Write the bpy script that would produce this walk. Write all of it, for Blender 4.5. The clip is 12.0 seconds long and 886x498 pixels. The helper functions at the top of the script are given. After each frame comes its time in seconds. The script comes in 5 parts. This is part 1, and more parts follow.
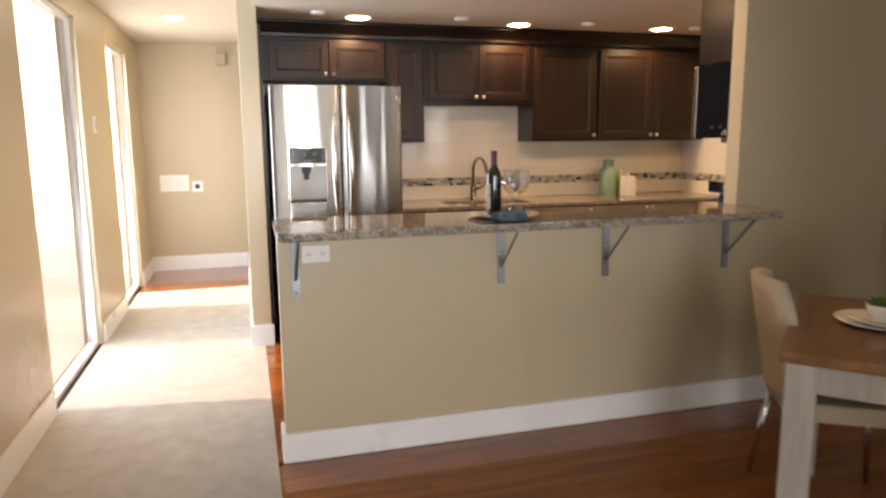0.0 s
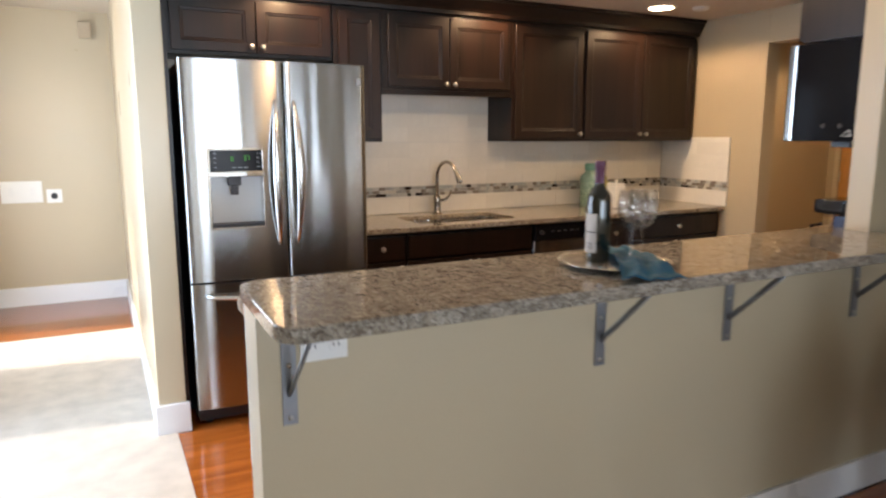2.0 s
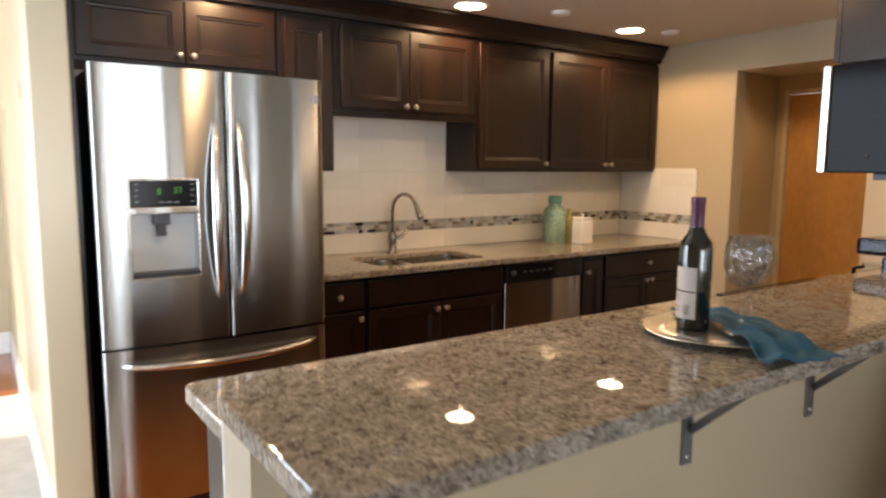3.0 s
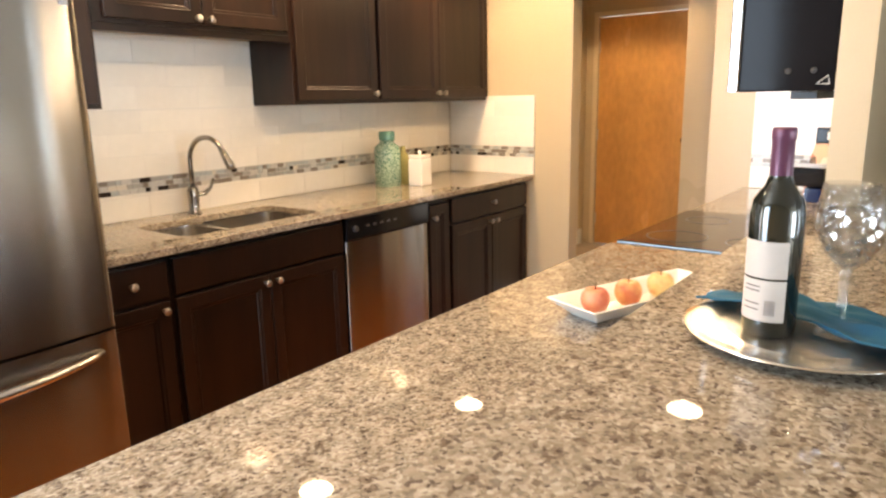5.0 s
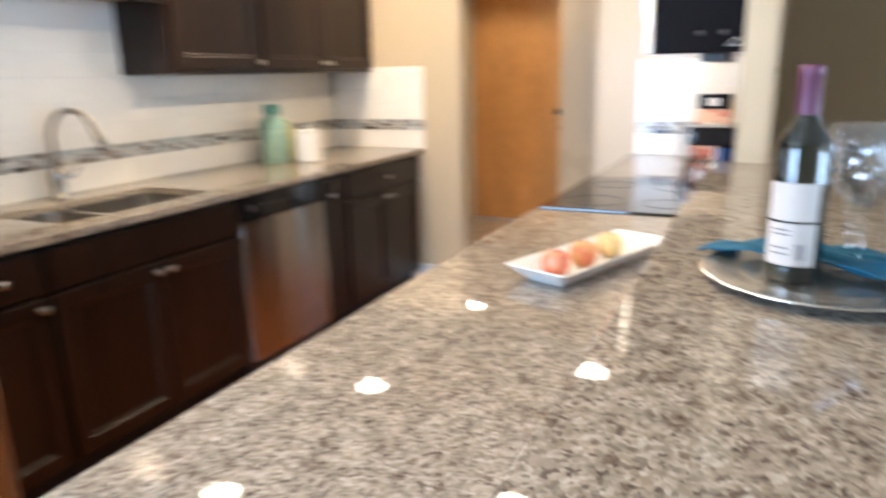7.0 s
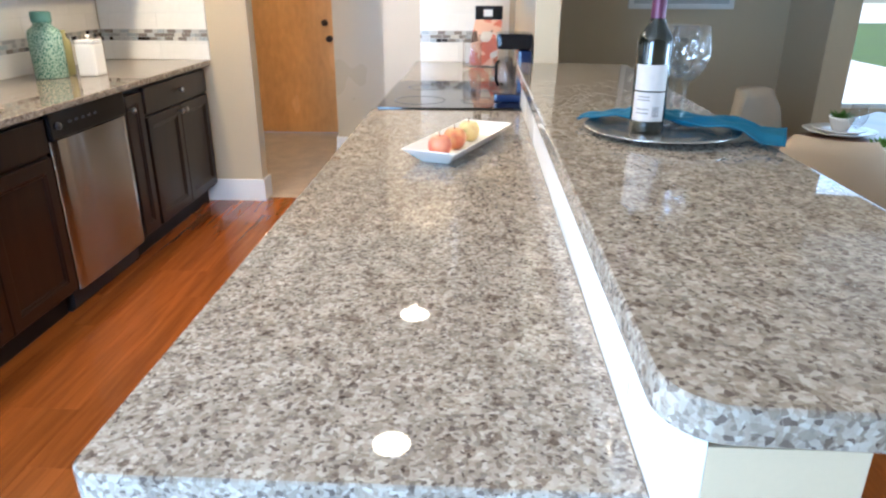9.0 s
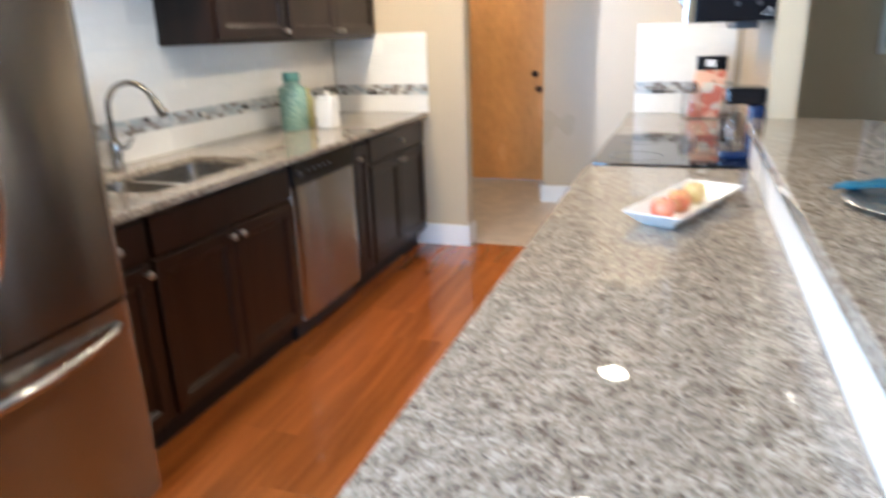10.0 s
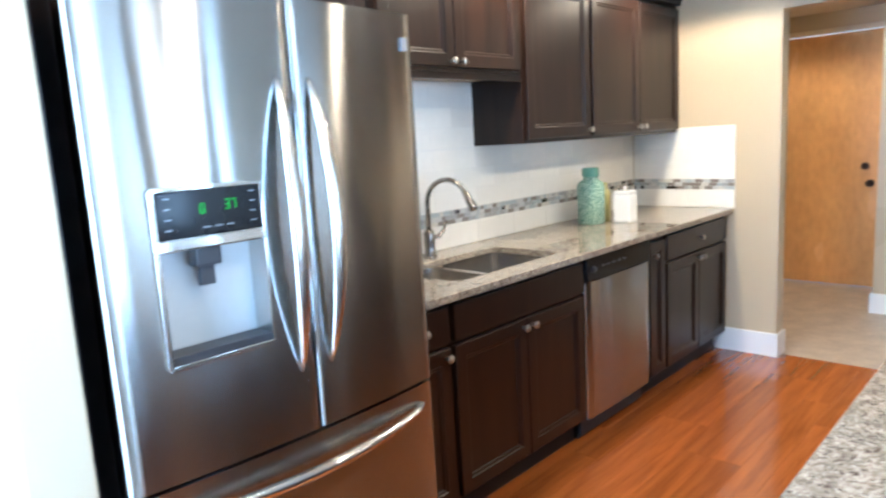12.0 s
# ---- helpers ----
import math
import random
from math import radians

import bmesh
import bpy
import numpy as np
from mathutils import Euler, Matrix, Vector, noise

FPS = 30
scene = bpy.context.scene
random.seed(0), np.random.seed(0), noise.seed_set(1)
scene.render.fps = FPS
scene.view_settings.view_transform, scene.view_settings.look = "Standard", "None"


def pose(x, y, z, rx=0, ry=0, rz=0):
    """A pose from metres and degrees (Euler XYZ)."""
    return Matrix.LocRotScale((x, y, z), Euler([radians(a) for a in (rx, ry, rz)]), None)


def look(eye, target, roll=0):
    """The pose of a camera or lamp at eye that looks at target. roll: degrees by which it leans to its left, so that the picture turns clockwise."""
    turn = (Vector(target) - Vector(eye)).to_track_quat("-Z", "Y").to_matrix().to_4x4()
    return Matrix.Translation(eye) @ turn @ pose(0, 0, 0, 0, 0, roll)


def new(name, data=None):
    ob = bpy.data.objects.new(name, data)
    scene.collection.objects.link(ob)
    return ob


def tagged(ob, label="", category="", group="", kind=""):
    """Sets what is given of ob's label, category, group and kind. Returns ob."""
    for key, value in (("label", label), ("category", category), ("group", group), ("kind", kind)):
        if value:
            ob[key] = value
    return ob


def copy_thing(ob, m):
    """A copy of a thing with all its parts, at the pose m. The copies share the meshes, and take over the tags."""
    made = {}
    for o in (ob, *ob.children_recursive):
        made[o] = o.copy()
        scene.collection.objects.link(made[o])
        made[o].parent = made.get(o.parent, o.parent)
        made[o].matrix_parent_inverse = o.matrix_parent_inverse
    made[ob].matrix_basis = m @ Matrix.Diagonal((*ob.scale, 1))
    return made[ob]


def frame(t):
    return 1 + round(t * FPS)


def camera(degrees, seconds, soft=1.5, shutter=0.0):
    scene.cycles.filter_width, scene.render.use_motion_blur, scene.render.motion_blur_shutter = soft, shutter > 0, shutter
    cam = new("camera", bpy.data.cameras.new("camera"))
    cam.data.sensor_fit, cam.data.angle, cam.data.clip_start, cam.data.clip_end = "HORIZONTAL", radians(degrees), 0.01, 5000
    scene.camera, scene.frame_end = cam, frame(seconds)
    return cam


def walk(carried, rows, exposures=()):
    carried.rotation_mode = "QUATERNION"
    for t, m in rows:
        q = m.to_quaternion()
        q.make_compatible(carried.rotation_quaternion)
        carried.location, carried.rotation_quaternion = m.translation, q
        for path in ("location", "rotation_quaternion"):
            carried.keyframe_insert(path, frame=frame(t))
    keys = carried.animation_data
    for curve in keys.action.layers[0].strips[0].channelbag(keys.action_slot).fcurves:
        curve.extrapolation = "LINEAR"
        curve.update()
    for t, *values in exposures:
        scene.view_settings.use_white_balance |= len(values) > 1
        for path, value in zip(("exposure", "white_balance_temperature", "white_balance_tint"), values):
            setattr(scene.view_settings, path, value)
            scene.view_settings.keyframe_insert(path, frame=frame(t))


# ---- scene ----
cam = camera(66.3, 12.0, soft=2.3, shutter=0.7)
PATH = [
    (0, (0.084, 0.222, 1.422), (0.633, 2.118, 1.103), -0.5),
    (0.5, (-0.014, 0.566, 1.43), (0.654, 2.429, 1.145), 0.0),
    (1, (0.041, 0.928, 1.425), (0.883, 2.702, 1.047), -0.8),
    (1.5, (-0.027, 1.283, 1.437), (0.849, 3.059, 1.157), 0.6),
    (2, (-0.102, 1.608, 1.44), (0.793, 3.365, 1.109), -0.0),
    (2.5, (-0.06, 1.959, 1.43), (0.857, 3.707, 1.106), -2.0),
    (3, (-0.102, 2.244, 1.431), (1.031, 3.874, 1.188), 0.4),
    (3.5, (-0.038, 2.463, 1.402), (1.214, 3.999, 1.133), -3.1),
    (5.3, (0.183, 2.949, 1.416), (1.747, 4.115, 0.977), -0.7),
    (5.5, (0.174, 2.949, 1.416), (1.717, 4.152, 1.001), -0.7),
    (6, (0.151, 2.952, 1.414), (1.606, 4.278, 1.058), -0.3),
    (6.5, (0.116, 3.046, 1.392), (1.579, 4.331, 0.937), -1.1),
    (7, (0.158, 3.164, 1.366), (1.907, 3.998, 0.87), -1.3),
    (7.5, (-0.011, 3.313, 1.337), (1.878, 3.586, 0.739), 1.5),
    (9.3, (-0.246, 3.475, 1.378), (1.61, 3.574, 0.639), -0.1),
    (9.5, (-0.246, 3.486, 1.383), (1.608, 3.692, 0.664), 0.2),
    (10, (-0.227, 3.529, 1.41), (1.566, 4.175, 0.805), -2.0),
    (10.5, (-0.203, 3.548, 1.437), (1.558, 4.362, 0.95), -3.2),
    (11, (-0.208, 3.565, 1.444), (1.455, 4.611, 1.07), -3.0),
    (11.5, (-0.208, 3.574, 1.464), (1.327, 4.814, 1.139), -3.5),
    (12, (-0.225, 3.589, 1.448), (1.208, 4.946, 1.125), -3.3),
]
EXPOSURES = [
    (0.0, -0.06, 8900, 24), (0.5, -0.06, 7900, 23), (1.5, -0.04, 7200, 19), (2.5, -0.04, 7200, 17), (3.2, 0.02, 8500, 18), (3.7, 0.3, 10000, 18),
    (5.3, 0.95, 7000, 14), (6.5, 0.86, 6000, 11), (7.5, 0.84, 5600, 9), (9.3, 0.80, 5350, 8), (10.5, 0.88, 5200, 7), (12.0, 1.1, 5050, 5),
]
walk(cam, [(t, look(eye, target, roll)) for t, eye, target, roll in PATH], EXPOSURES)

# ---- light ----
world = bpy.data.worlds.new("sky")
scene.world = world
world.use_nodes = True
sky = world.node_tree.nodes.new("ShaderNodeTexSky")
sky.sky_type, sky.sun_disc = "NISHITA", False
sky.sun_elevation, sky.sun_rotation = radians(50), radians(-82)
background = world.node_tree.nodes["Background"]
world.node_tree.links.new(sky.outputs[0], background.inputs[0])
background.inputs[1].default_value = 0.12
sun = new("sun", bpy.data.lights.new("sun", "SUN"))
sun.data.energy, sun.data.angle, sun.data.color = 5.0, radians(0.5), (1.0, 0.95, 0.86)
sun.matrix_world = look((-8, 1.2, 9.6), (0, 0, 0))


def window_light(name, eye, target, width, height, watts):
    """Sky light that enters through one window opening."""
    ob = new(name, bpy.data.lights.new(name, "AREA"))
    ob.data.shape, ob.data.size, ob.data.size_y, ob.data.energy = "RECTANGLE", width, height, watts
    ob.data.color = (0.60, 0.79, 1.0)
    ob.matrix_world = look(eye, target)
    return ob


window_light("skylight_hall_near", (-1.0, 4.745, 1.15), (3, 4.745, 1.0), 1.2, 2.1, 95).data.color = (0.48, 0.72, 1.0)
window_light("skylight_hall_far", (-1.0, 6.93, 1.15), (3, 6.93, 1.0), 1.0, 2.1, 50)
window_light("skylight_living", (0.18, -3.97, 1.15), (0.5, 0, 0.9), 1.95, 2.1, 215)
window_light("skylight_narrow", (3.42, -3.97, 1.15), (3.42, 0, 1.0), 0.42, 2.1, 34)
window_light("skylight_corner", (4.55, -3.97, 1.15), (4.0, 0, 1.0), 0.38, 2.1, 26)
window_light("skylight_dining", (5.05, -0.35, 1.35), (0, -0.35, 1.1), 2.6, 1.7, 19)

# ---- materials ----


def material(name, colour, rough=0.5, metal=0.0, spec=0.5, vary=0.12, scale=3.0, fine=60.0, bump=0.05, depth=0.002, coat=0.0, stretch=(1, 1, 1), trans=0.0, per_object=0.0):
    """A principled surface with variation at two scales, fine relief and uneven gloss."""
    m = bpy.data.materials.new(name)
    m.use_nodes = True
    nt = m.node_tree
    b = nt.nodes["Principled BSDF"]
    b.inputs["Roughness"].default_value, b.inputs["Metallic"].default_value = rough, metal
    b.inputs["Specular IOR Level"].default_value, b.inputs["Coat Weight"].default_value = spec, coat
    b.inputs["Transmission Weight"].default_value = trans
    tc = nt.nodes.new("ShaderNodeTexCoord")
    mp = nt.nodes.new("ShaderNodeMapping")
    mp.inputs["Scale"].default_value = stretch
    nt.links.new(tc.outputs["Object"], mp.inputs[0])
    big, small = nt.nodes.new("ShaderNodeTexNoise"), nt.nodes.new("ShaderNodeTexNoise")
    big.inputs["Scale"].default_value, big.inputs["Detail"].default_value = scale, 3
    small.inputs["Scale"].default_value, small.inputs["Detail"].default_value = fine, 4
    nt.links.new(mp.outputs[0], big.inputs["Vector"])
    nt.links.new(mp.outputs[0], small.inputs["Vector"])
    mix = nt.nodes.new("ShaderNodeMath")
    mix.operation = "MULTIPLY_ADD"
    nt.links.new(small.outputs[0], mix.inputs[0])
    mix.inputs[1].default_value = 0.45
    nt.links.new(big.outputs[0], mix.inputs[2])
    ramp = nt.nodes.new("ShaderNodeMapRange")
    ramp.inputs[1].default_value, ramp.inputs[2].default_value = 0.45, 1.0
    ramp.inputs[3].default_value, ramp.inputs[4].default_value = 1 - vary, 1 + vary
    nt.links.new(mix.outputs[0], ramp.inputs[0])
    value = ramp.outputs[0]
    if per_object:
        info = nt.nodes.new("ShaderNodeObjectInfo")
        ro = nt.nodes.new("ShaderNodeMapRange")
        ro.inputs[3].default_value, ro.inputs[4].default_value = 1 - per_object, 1 + per_object
        nt.links.new(info.outputs["Random"], ro.inputs[0])
        mul = nt.nodes.new("ShaderNodeMath")
        mul.operation = "MULTIPLY"
        nt.links.new(value, mul.inputs[0])
        nt.links.new(ro.outputs[0], mul.inputs[1])
        value = mul.outputs[0]
    col = nt.nodes.new("ShaderNodeVectorMath")
    col.operation = "SCALE"
    col.inputs[0].default_value = colour
    nt.links.new(value, col.inputs["Scale"])
    nt.links.new(col.outputs[0], b.inputs["Base Color"])
    gloss = nt.nodes.new("ShaderNodeMapRange")
    gloss.inputs[1].default_value, gloss.inputs[2].default_value = 0.3, 0.7
    gloss.inputs[3].default_value, gloss.inputs[4].default_value = rough * 0.85, min(1, rough * 1.15)
    nt.links.new(big.outputs[0], gloss.inputs[0])
    nt.links.new(gloss.outputs[0], b.inputs["Roughness"])
    if bump:
        bp = nt.nodes.new("ShaderNodeBump")
        bp.inputs["Strength"].default_value, bp.inputs["Distance"].default_value = bump, depth
        nt.links.new(small.outputs[0], bp.inputs["Height"])
        nt.links.new(bp.outputs[0], b.inputs["Normal"])
    return m


def ramp_of(nt, stops, constant=False):
    r = nt.nodes.new("ShaderNodeValToRGB")
    r.color_ramp.interpolation = "CONSTANT" if constant else "LINEAR"
    while len(r.color_ramp.elements) < len(stops):
        r.color_ramp.elements.new(0.5)
    for e, (p, c) in zip(r.color_ramp.elements, stops):
        e.position, e.color = p, (*c, 1)
    return r


def granite_material():
    m = bpy.data.materials.new("polished_granite")
    m.use_nodes = True
    nt = m.node_tree
    b = nt.nodes["Principled BSDF"]
    tc = nt.nodes.new("ShaderNodeTexCoord")
    warp = nt.nodes.new("ShaderNodeTexNoise")
    warp.inputs["Scale"].default_value, warp.inputs["Detail"].default_value = 55, 3
    add = nt.nodes.new("ShaderNodeVectorMath")
    add.operation = "MULTIPLY_ADD"
    nt.links.new(tc.outputs["Object"], warp.inputs["Vector"])
    nt.links.new(warp.outputs["Color"], add.inputs[0])
    add.inputs[1].default_value = (0.007, 0.007, 0.007)
    nt.links.new(tc.outputs["Object"], add.inputs[2])
    def grains(scale, stops, stretch):
        mp = nt.nodes.new("ShaderNodeMapping")
        mp.inputs["Scale"].default_value, mp.inputs["Rotation"].default_value = stretch, (0.3, 0.2, 0.6)
        cells, sep = nt.nodes.new("ShaderNodeTexVoronoi"), nt.nodes.new("ShaderNodeSeparateColor")
        cells.inputs["Scale"].default_value = scale
        nt.links.new(add.outputs[0], mp.inputs[0])
        nt.links.new(mp.outputs[0], cells.inputs["Vector"])
        nt.links.new(cells.outputs["Color"], sep.inputs[0])
        ramp = ramp_of(nt, stops, True)
        nt.links.new(sep.outputs[0], ramp.inputs[0])
        return ramp

    def times(first, second):
        mix = nt.nodes.new("ShaderNodeMix")
        mix.data_type, mix.blend_type = "RGBA", "MULTIPLY"
        mix.inputs[0].default_value = 1
        nt.links.new(first, mix.inputs[6])
        nt.links.new(second, mix.inputs[7])
        return mix
    r = grains(190, [(0.0, (0.12, 0.10, 0.088)), (0.07, (0.19, 0.165, 0.14)), (0.22, (0.27, 0.24, 0.205)), (0.5, (0.33, 0.305, 0.267)), (0.8, (0.385, 0.365, 0.33)), (0.95, (0.22, 0.20, 0.18))], (1, 1, 1))
    # larger brown and dark mineral clusters, longer one way
    big = grains(110, [(0.0, (0.60, 0.55, 0.51)), (0.06, (0.82, 0.78, 0.74)), (0.24, (0.94, 0.92, 0.90)), (0.5, (1.0, 0.99, 0.98)), (0.82, (1.07, 1.06, 1.05))], (0.75, 1.1, 1))
    cloud = nt.nodes.new("ShaderNodeTexNoise")
    cloud.inputs["Scale"].default_value, cloud.inputs["Detail"].default_value = 26, 5
    nt.links.new(tc.outputs["Object"], cloud.inputs["Vector"])
    cr = ramp_of(nt, [(0.3, (0.70, 0.66, 0.62)), (0.5, (0.96, 0.94, 0.91)), (0.7, (1.15, 1.12, 1.08))])
    nt.links.new(cloud.outputs[0], cr.inputs[0])
    mul = times(times(r.outputs[0], big.outputs[0]).outputs[2], cr.outputs[0])
    nt.links.new(mul.outputs[2], b.inputs["Base Color"])
    b.inputs["Roughness"].default_value, b.inputs["Specular IOR Level"].default_value = 0.022, 0.55
    return m


def wood_material(name, dark, light, rough, along, grain=14.0, per_object=0.25, spec=0.5, coat=0.0):
    """Wood with its grain along the axis given (0, 1 or 2)."""
    m = bpy.data.materials.new(name)
    m.use_nodes = True
    nt = m.node_tree
    b = nt.nodes["Principled BSDF"]
    tc, mp, info = nt.nodes.new("ShaderNodeTexCoord"), nt.nodes.new("ShaderNodeMapping"), nt.nodes.new("ShaderNodeObjectInfo")
    sc = [grain, grain, grain]
    sc[along] = grain * 0.07
    mp.inputs["Scale"].default_value = sc
    shift = nt.nodes.new("ShaderNodeVectorMath")
    shift.operation = "SCALE"
    shift.inputs[0].default_value = (7.0, 11.0, 5.0)
    nt.links.new(info.outputs["Random"], shift.inputs["Scale"])
    nt.links.new(shift.outputs[0], mp.inputs["Location"])
    nt.links.new(tc.outputs["Object"], mp.inputs[0])
    n1, n2 = nt.nodes.new("ShaderNodeTexNoise"), nt.nodes.new("ShaderNodeTexNoise")
    n1.inputs["Scale"].default_value, n1.inputs["Detail"].default_value, n1.inputs["Distortion"].default_value = 1.0, 5, 1.2
    n2.inputs["Scale"].default_value, n2.inputs["Detail"].default_value = 7.0, 4
    nt.links.new(mp.outputs[0], n1.inputs["Vector"])
    nt.links.new(mp.outputs[0], n2.inputs["Vector"])
    a = nt.nodes.new("ShaderNodeMath")
    a.operation = "MULTIPLY_ADD"
    a.inputs[1].default_value = 0.35
    nt.links.new(n2.outputs[0], a.inputs[0])
    nt.links.new(n1.outputs[0], a.inputs[2])
    r = ramp_of(nt, [(0.42, dark), (0.62, [(p + q) / 2 for p, q in zip(dark, light)]), (0.85, light)])
    nt.links.new(a.outputs[0], r.inputs[0])
    ro = nt.nodes.new("ShaderNodeMapRange")
    ro.inputs[3].default_value, ro.inputs[4].default_value = 1 - per_object, 1 + per_object
    nt.links.new(info.outputs["Random"], ro.inputs[0])
    col = nt.nodes.new("ShaderNodeVectorMath")
    col.operation = "SCALE"
    nt.links.new(r.outputs[0], col.inputs[0])
    nt.links.new(ro.outputs[0], col.inputs["Scale"])
    nt.links.new(col.outputs[0], b.inputs["Base Color"])
    b.inputs["Roughness"].default_value, b.inputs["Specular IOR Level"].default_value, b.inputs["Coat Weight"].default_value = rough, spec, coat
    bp = nt.nodes.new("ShaderNodeBump")
    bp.inputs["Strength"].default_value, bp.inputs["Distance"].default_value = 0.12, 0.001
    nt.links.new(n2.outputs[0], bp.inputs["Height"])
    nt.links.new(bp.outputs[0], b.inputs["Normal"])
    return m


def steel_material(name, colour, rough, stretch):
    """Brushed stainless steel."""
    m = material(name, colour, rough, 1.0, vary=0.05, scale=2, fine=220, bump=0.015, depth=0.0005, stretch=stretch)
    b = m.node_tree.nodes["Principled BSDF"]
    b.inputs["Anisotropic"].default_value, b.inputs["Anisotropic Rotation"].default_value = 1.0, 0.25
    tangent = m.node_tree.nodes.new("ShaderNodeTangent")
    tangent.direction_type, tangent.axis = "RADIAL", "Z"
    m.node_tree.links.new(tangent.outputs[0], b.inputs["Tangent"])
    # faint unevenness of the rolled sheet
    nt = m.node_tree
    tc, mp, wave, bp = nt.nodes.new("ShaderNodeTexCoord"), nt.nodes.new("ShaderNodeMapping"), nt.nodes.new("ShaderNodeTexNoise"), nt.nodes.new("ShaderNodeBump")
    mp.inputs["Scale"].default_value = (1, 1, 0.12)
    wave.inputs["Scale"].default_value, wave.inputs["Detail"].default_value = 9, 0
    bp.inputs["Strength"].default_value, bp.inputs["Distance"].default_value = 1.0, 0.0038
    fine = [n for n in nt.nodes if n.bl_idname == "ShaderNodeBump" and n != bp][0]
    nt.links.new(tc.outputs["Object"], mp.inputs[0])
    nt.links.new(mp.outputs[0], wave.inputs["Vector"])
    nt.links.new(wave.outputs[0], bp.inputs["Height"])
    nt.links.new(bp.outputs[0], fine.inputs["Normal"])
    return m


def glass_material(name, colour=(1, 1, 1), edge=0.5, least=0.05, facets=False):
    """Thin clear glass: see-through, with mirror gloss by Fresnel."""
    m = bpy.data.materials.new(name)
    m.use_nodes = True
    nt = m.node_tree
    nt.nodes.remove(nt.nodes["Principled BSDF"])
    clear, gloss, mix, lw = nt.nodes.new("ShaderNodeBsdfTransparent"), nt.nodes.new("ShaderNodeBsdfGlossy"), nt.nodes.new("ShaderNodeMixShader"), nt.nodes.new("ShaderNodeLayerWeight")
    clear.inputs[0].default_value = (*colour, 1)
    gloss.inputs["Roughness"].default_value = 0.02
    lw.inputs[0].default_value = 0.5
    power, base = nt.nodes.new("ShaderNodeMath"), nt.nodes.new("ShaderNodeMath")
    power.operation, base.operation = "POWER", "MULTIPLY_ADD"
    power.inputs[1].default_value = 4.0
    base.inputs[1].default_value, base.inputs[2].default_value = edge, least
    nt.links.new(lw.outputs["Facing"], power.inputs[0])
    nt.links.new(power.outputs[0], base.inputs[0])
    nt.links.new(base.outputs[0], mix.inputs[0])
    nt.links.new(clear.outputs[0], mix.inputs[1])
    nt.links.new(gloss.outputs[0], mix.inputs[2])
    nt.links.new(mix.outputs[0], nt.nodes["Material Output"].inputs[0])
    if facets:
        tc, cells, bp = nt.nodes.new("ShaderNodeTexCoord"), nt.nodes.new("ShaderNodeTexVoronoi"), nt.nodes.new("ShaderNodeBump")
        cells.inputs["Scale"].default_value = 75
        bp.inputs["Strength"].default_value, bp.inputs["Distance"].default_value = 0.7, 0.006
        nt.links.new(tc.outputs["Object"], cells.inputs["Vector"])
        nt.links.new(cells.outputs["Distance"], bp.inputs["Height"])
        nt.links.new(bp.outputs[0], gloss.inputs["Normal"])
    return m


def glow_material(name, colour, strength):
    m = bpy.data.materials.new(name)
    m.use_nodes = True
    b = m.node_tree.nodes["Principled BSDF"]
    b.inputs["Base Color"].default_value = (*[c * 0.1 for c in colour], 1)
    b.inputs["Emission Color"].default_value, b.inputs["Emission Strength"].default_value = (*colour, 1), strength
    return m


PAINT = material("tan_wall_paint", (0.505, 0.418, 0.288), 0.32, vary=0.04, scale=1.2, fine=160, bump=0.10, depth=0.0012)
CEILING = material("ceiling_paint", (0.62, 0.54, 0.44), 0.6, vary=0.04, scale=2, fine=120, bump=0.2, depth=0.002)
TRIM = material("white_trim_paint", (0.80, 0.80, 0.80), 0.3, vary=0.03, scale=2, fine=90, bump=0.03)
CARPET = material("beige_carpet", (0.60, 0.53, 0.45), 0.95, spec=0.1, vary=0.13, scale=9, fine=420, bump=0.9, depth=0.008)
PLANK = wood_material("red_hardwood", (0.185, 0.046, 0.0085), (0.345, 0.095, 0.0165), 0.13, 0, 12.0, 0.15, 0.5, 0.3)
VINYL = material("mottled_beige_vinyl", (0.42, 0.36, 0.30), 0.35, vary=0.28, scale=7, fine=40, bump=0.08)
ESPRESSO = wood_material("espresso_stained_wood", (0.0046, 0.0025, 0.0019), (0.0190, 0.0086, 0.0056), 0.32, 2, 9.0, 0.12, 0.36, 0.0)
TOE = material("black_toe_kick", (0.012, 0.01, 0.01), 0.6, vary=0.1)
DOORWOOD = material("varnished_birch", (0.64, 0.34, 0.125), 0.25, vary=0.24, scale=2.6, fine=26, bump=0.03, stretch=(1, 1, 0.45), coat=0.3)
GRANITE = granite_material()
STEEL = steel_material("brushed_steel", (0.36, 0.35, 0.335), 0.20, (0.02, 0.02, 1))
STEEL_H = steel_material("polished_steel", (0.66, 0.64, 0.61), 0.16, (0.03, 1, 1))
NICKEL = material("brushed_nickel", (0.50, 0.47, 0.43), 0.30, 1.0, vary=0.05, fine=200, bump=0.03)
BRACKET = material("grey_steel_bracket", (0.26, 0.27, 0.29), 0.38, 0.7, vary=0.1, fine=120)
BLACK = material("black_gloss_plastic", (0.008, 0.008, 0.01), 0.12, spec=0.3, vary=0.1, bump=0.0)
DARKGREY = material("dark_grey_enamel", (0.03, 0.03, 0.035), 0.4, vary=0.1, fine=200)
COOKGLASS = material("black_ceramic_glass", (0.006, 0.006, 0.008), 0.06, spec=0.6, vary=0.1, bump=0.0)
TILE = material("white_glazed_tile", (0.78, 0.76, 0.71), 0.12, vary=0.04, scale=4, fine=30, bump=0.05, per_object=0.04)
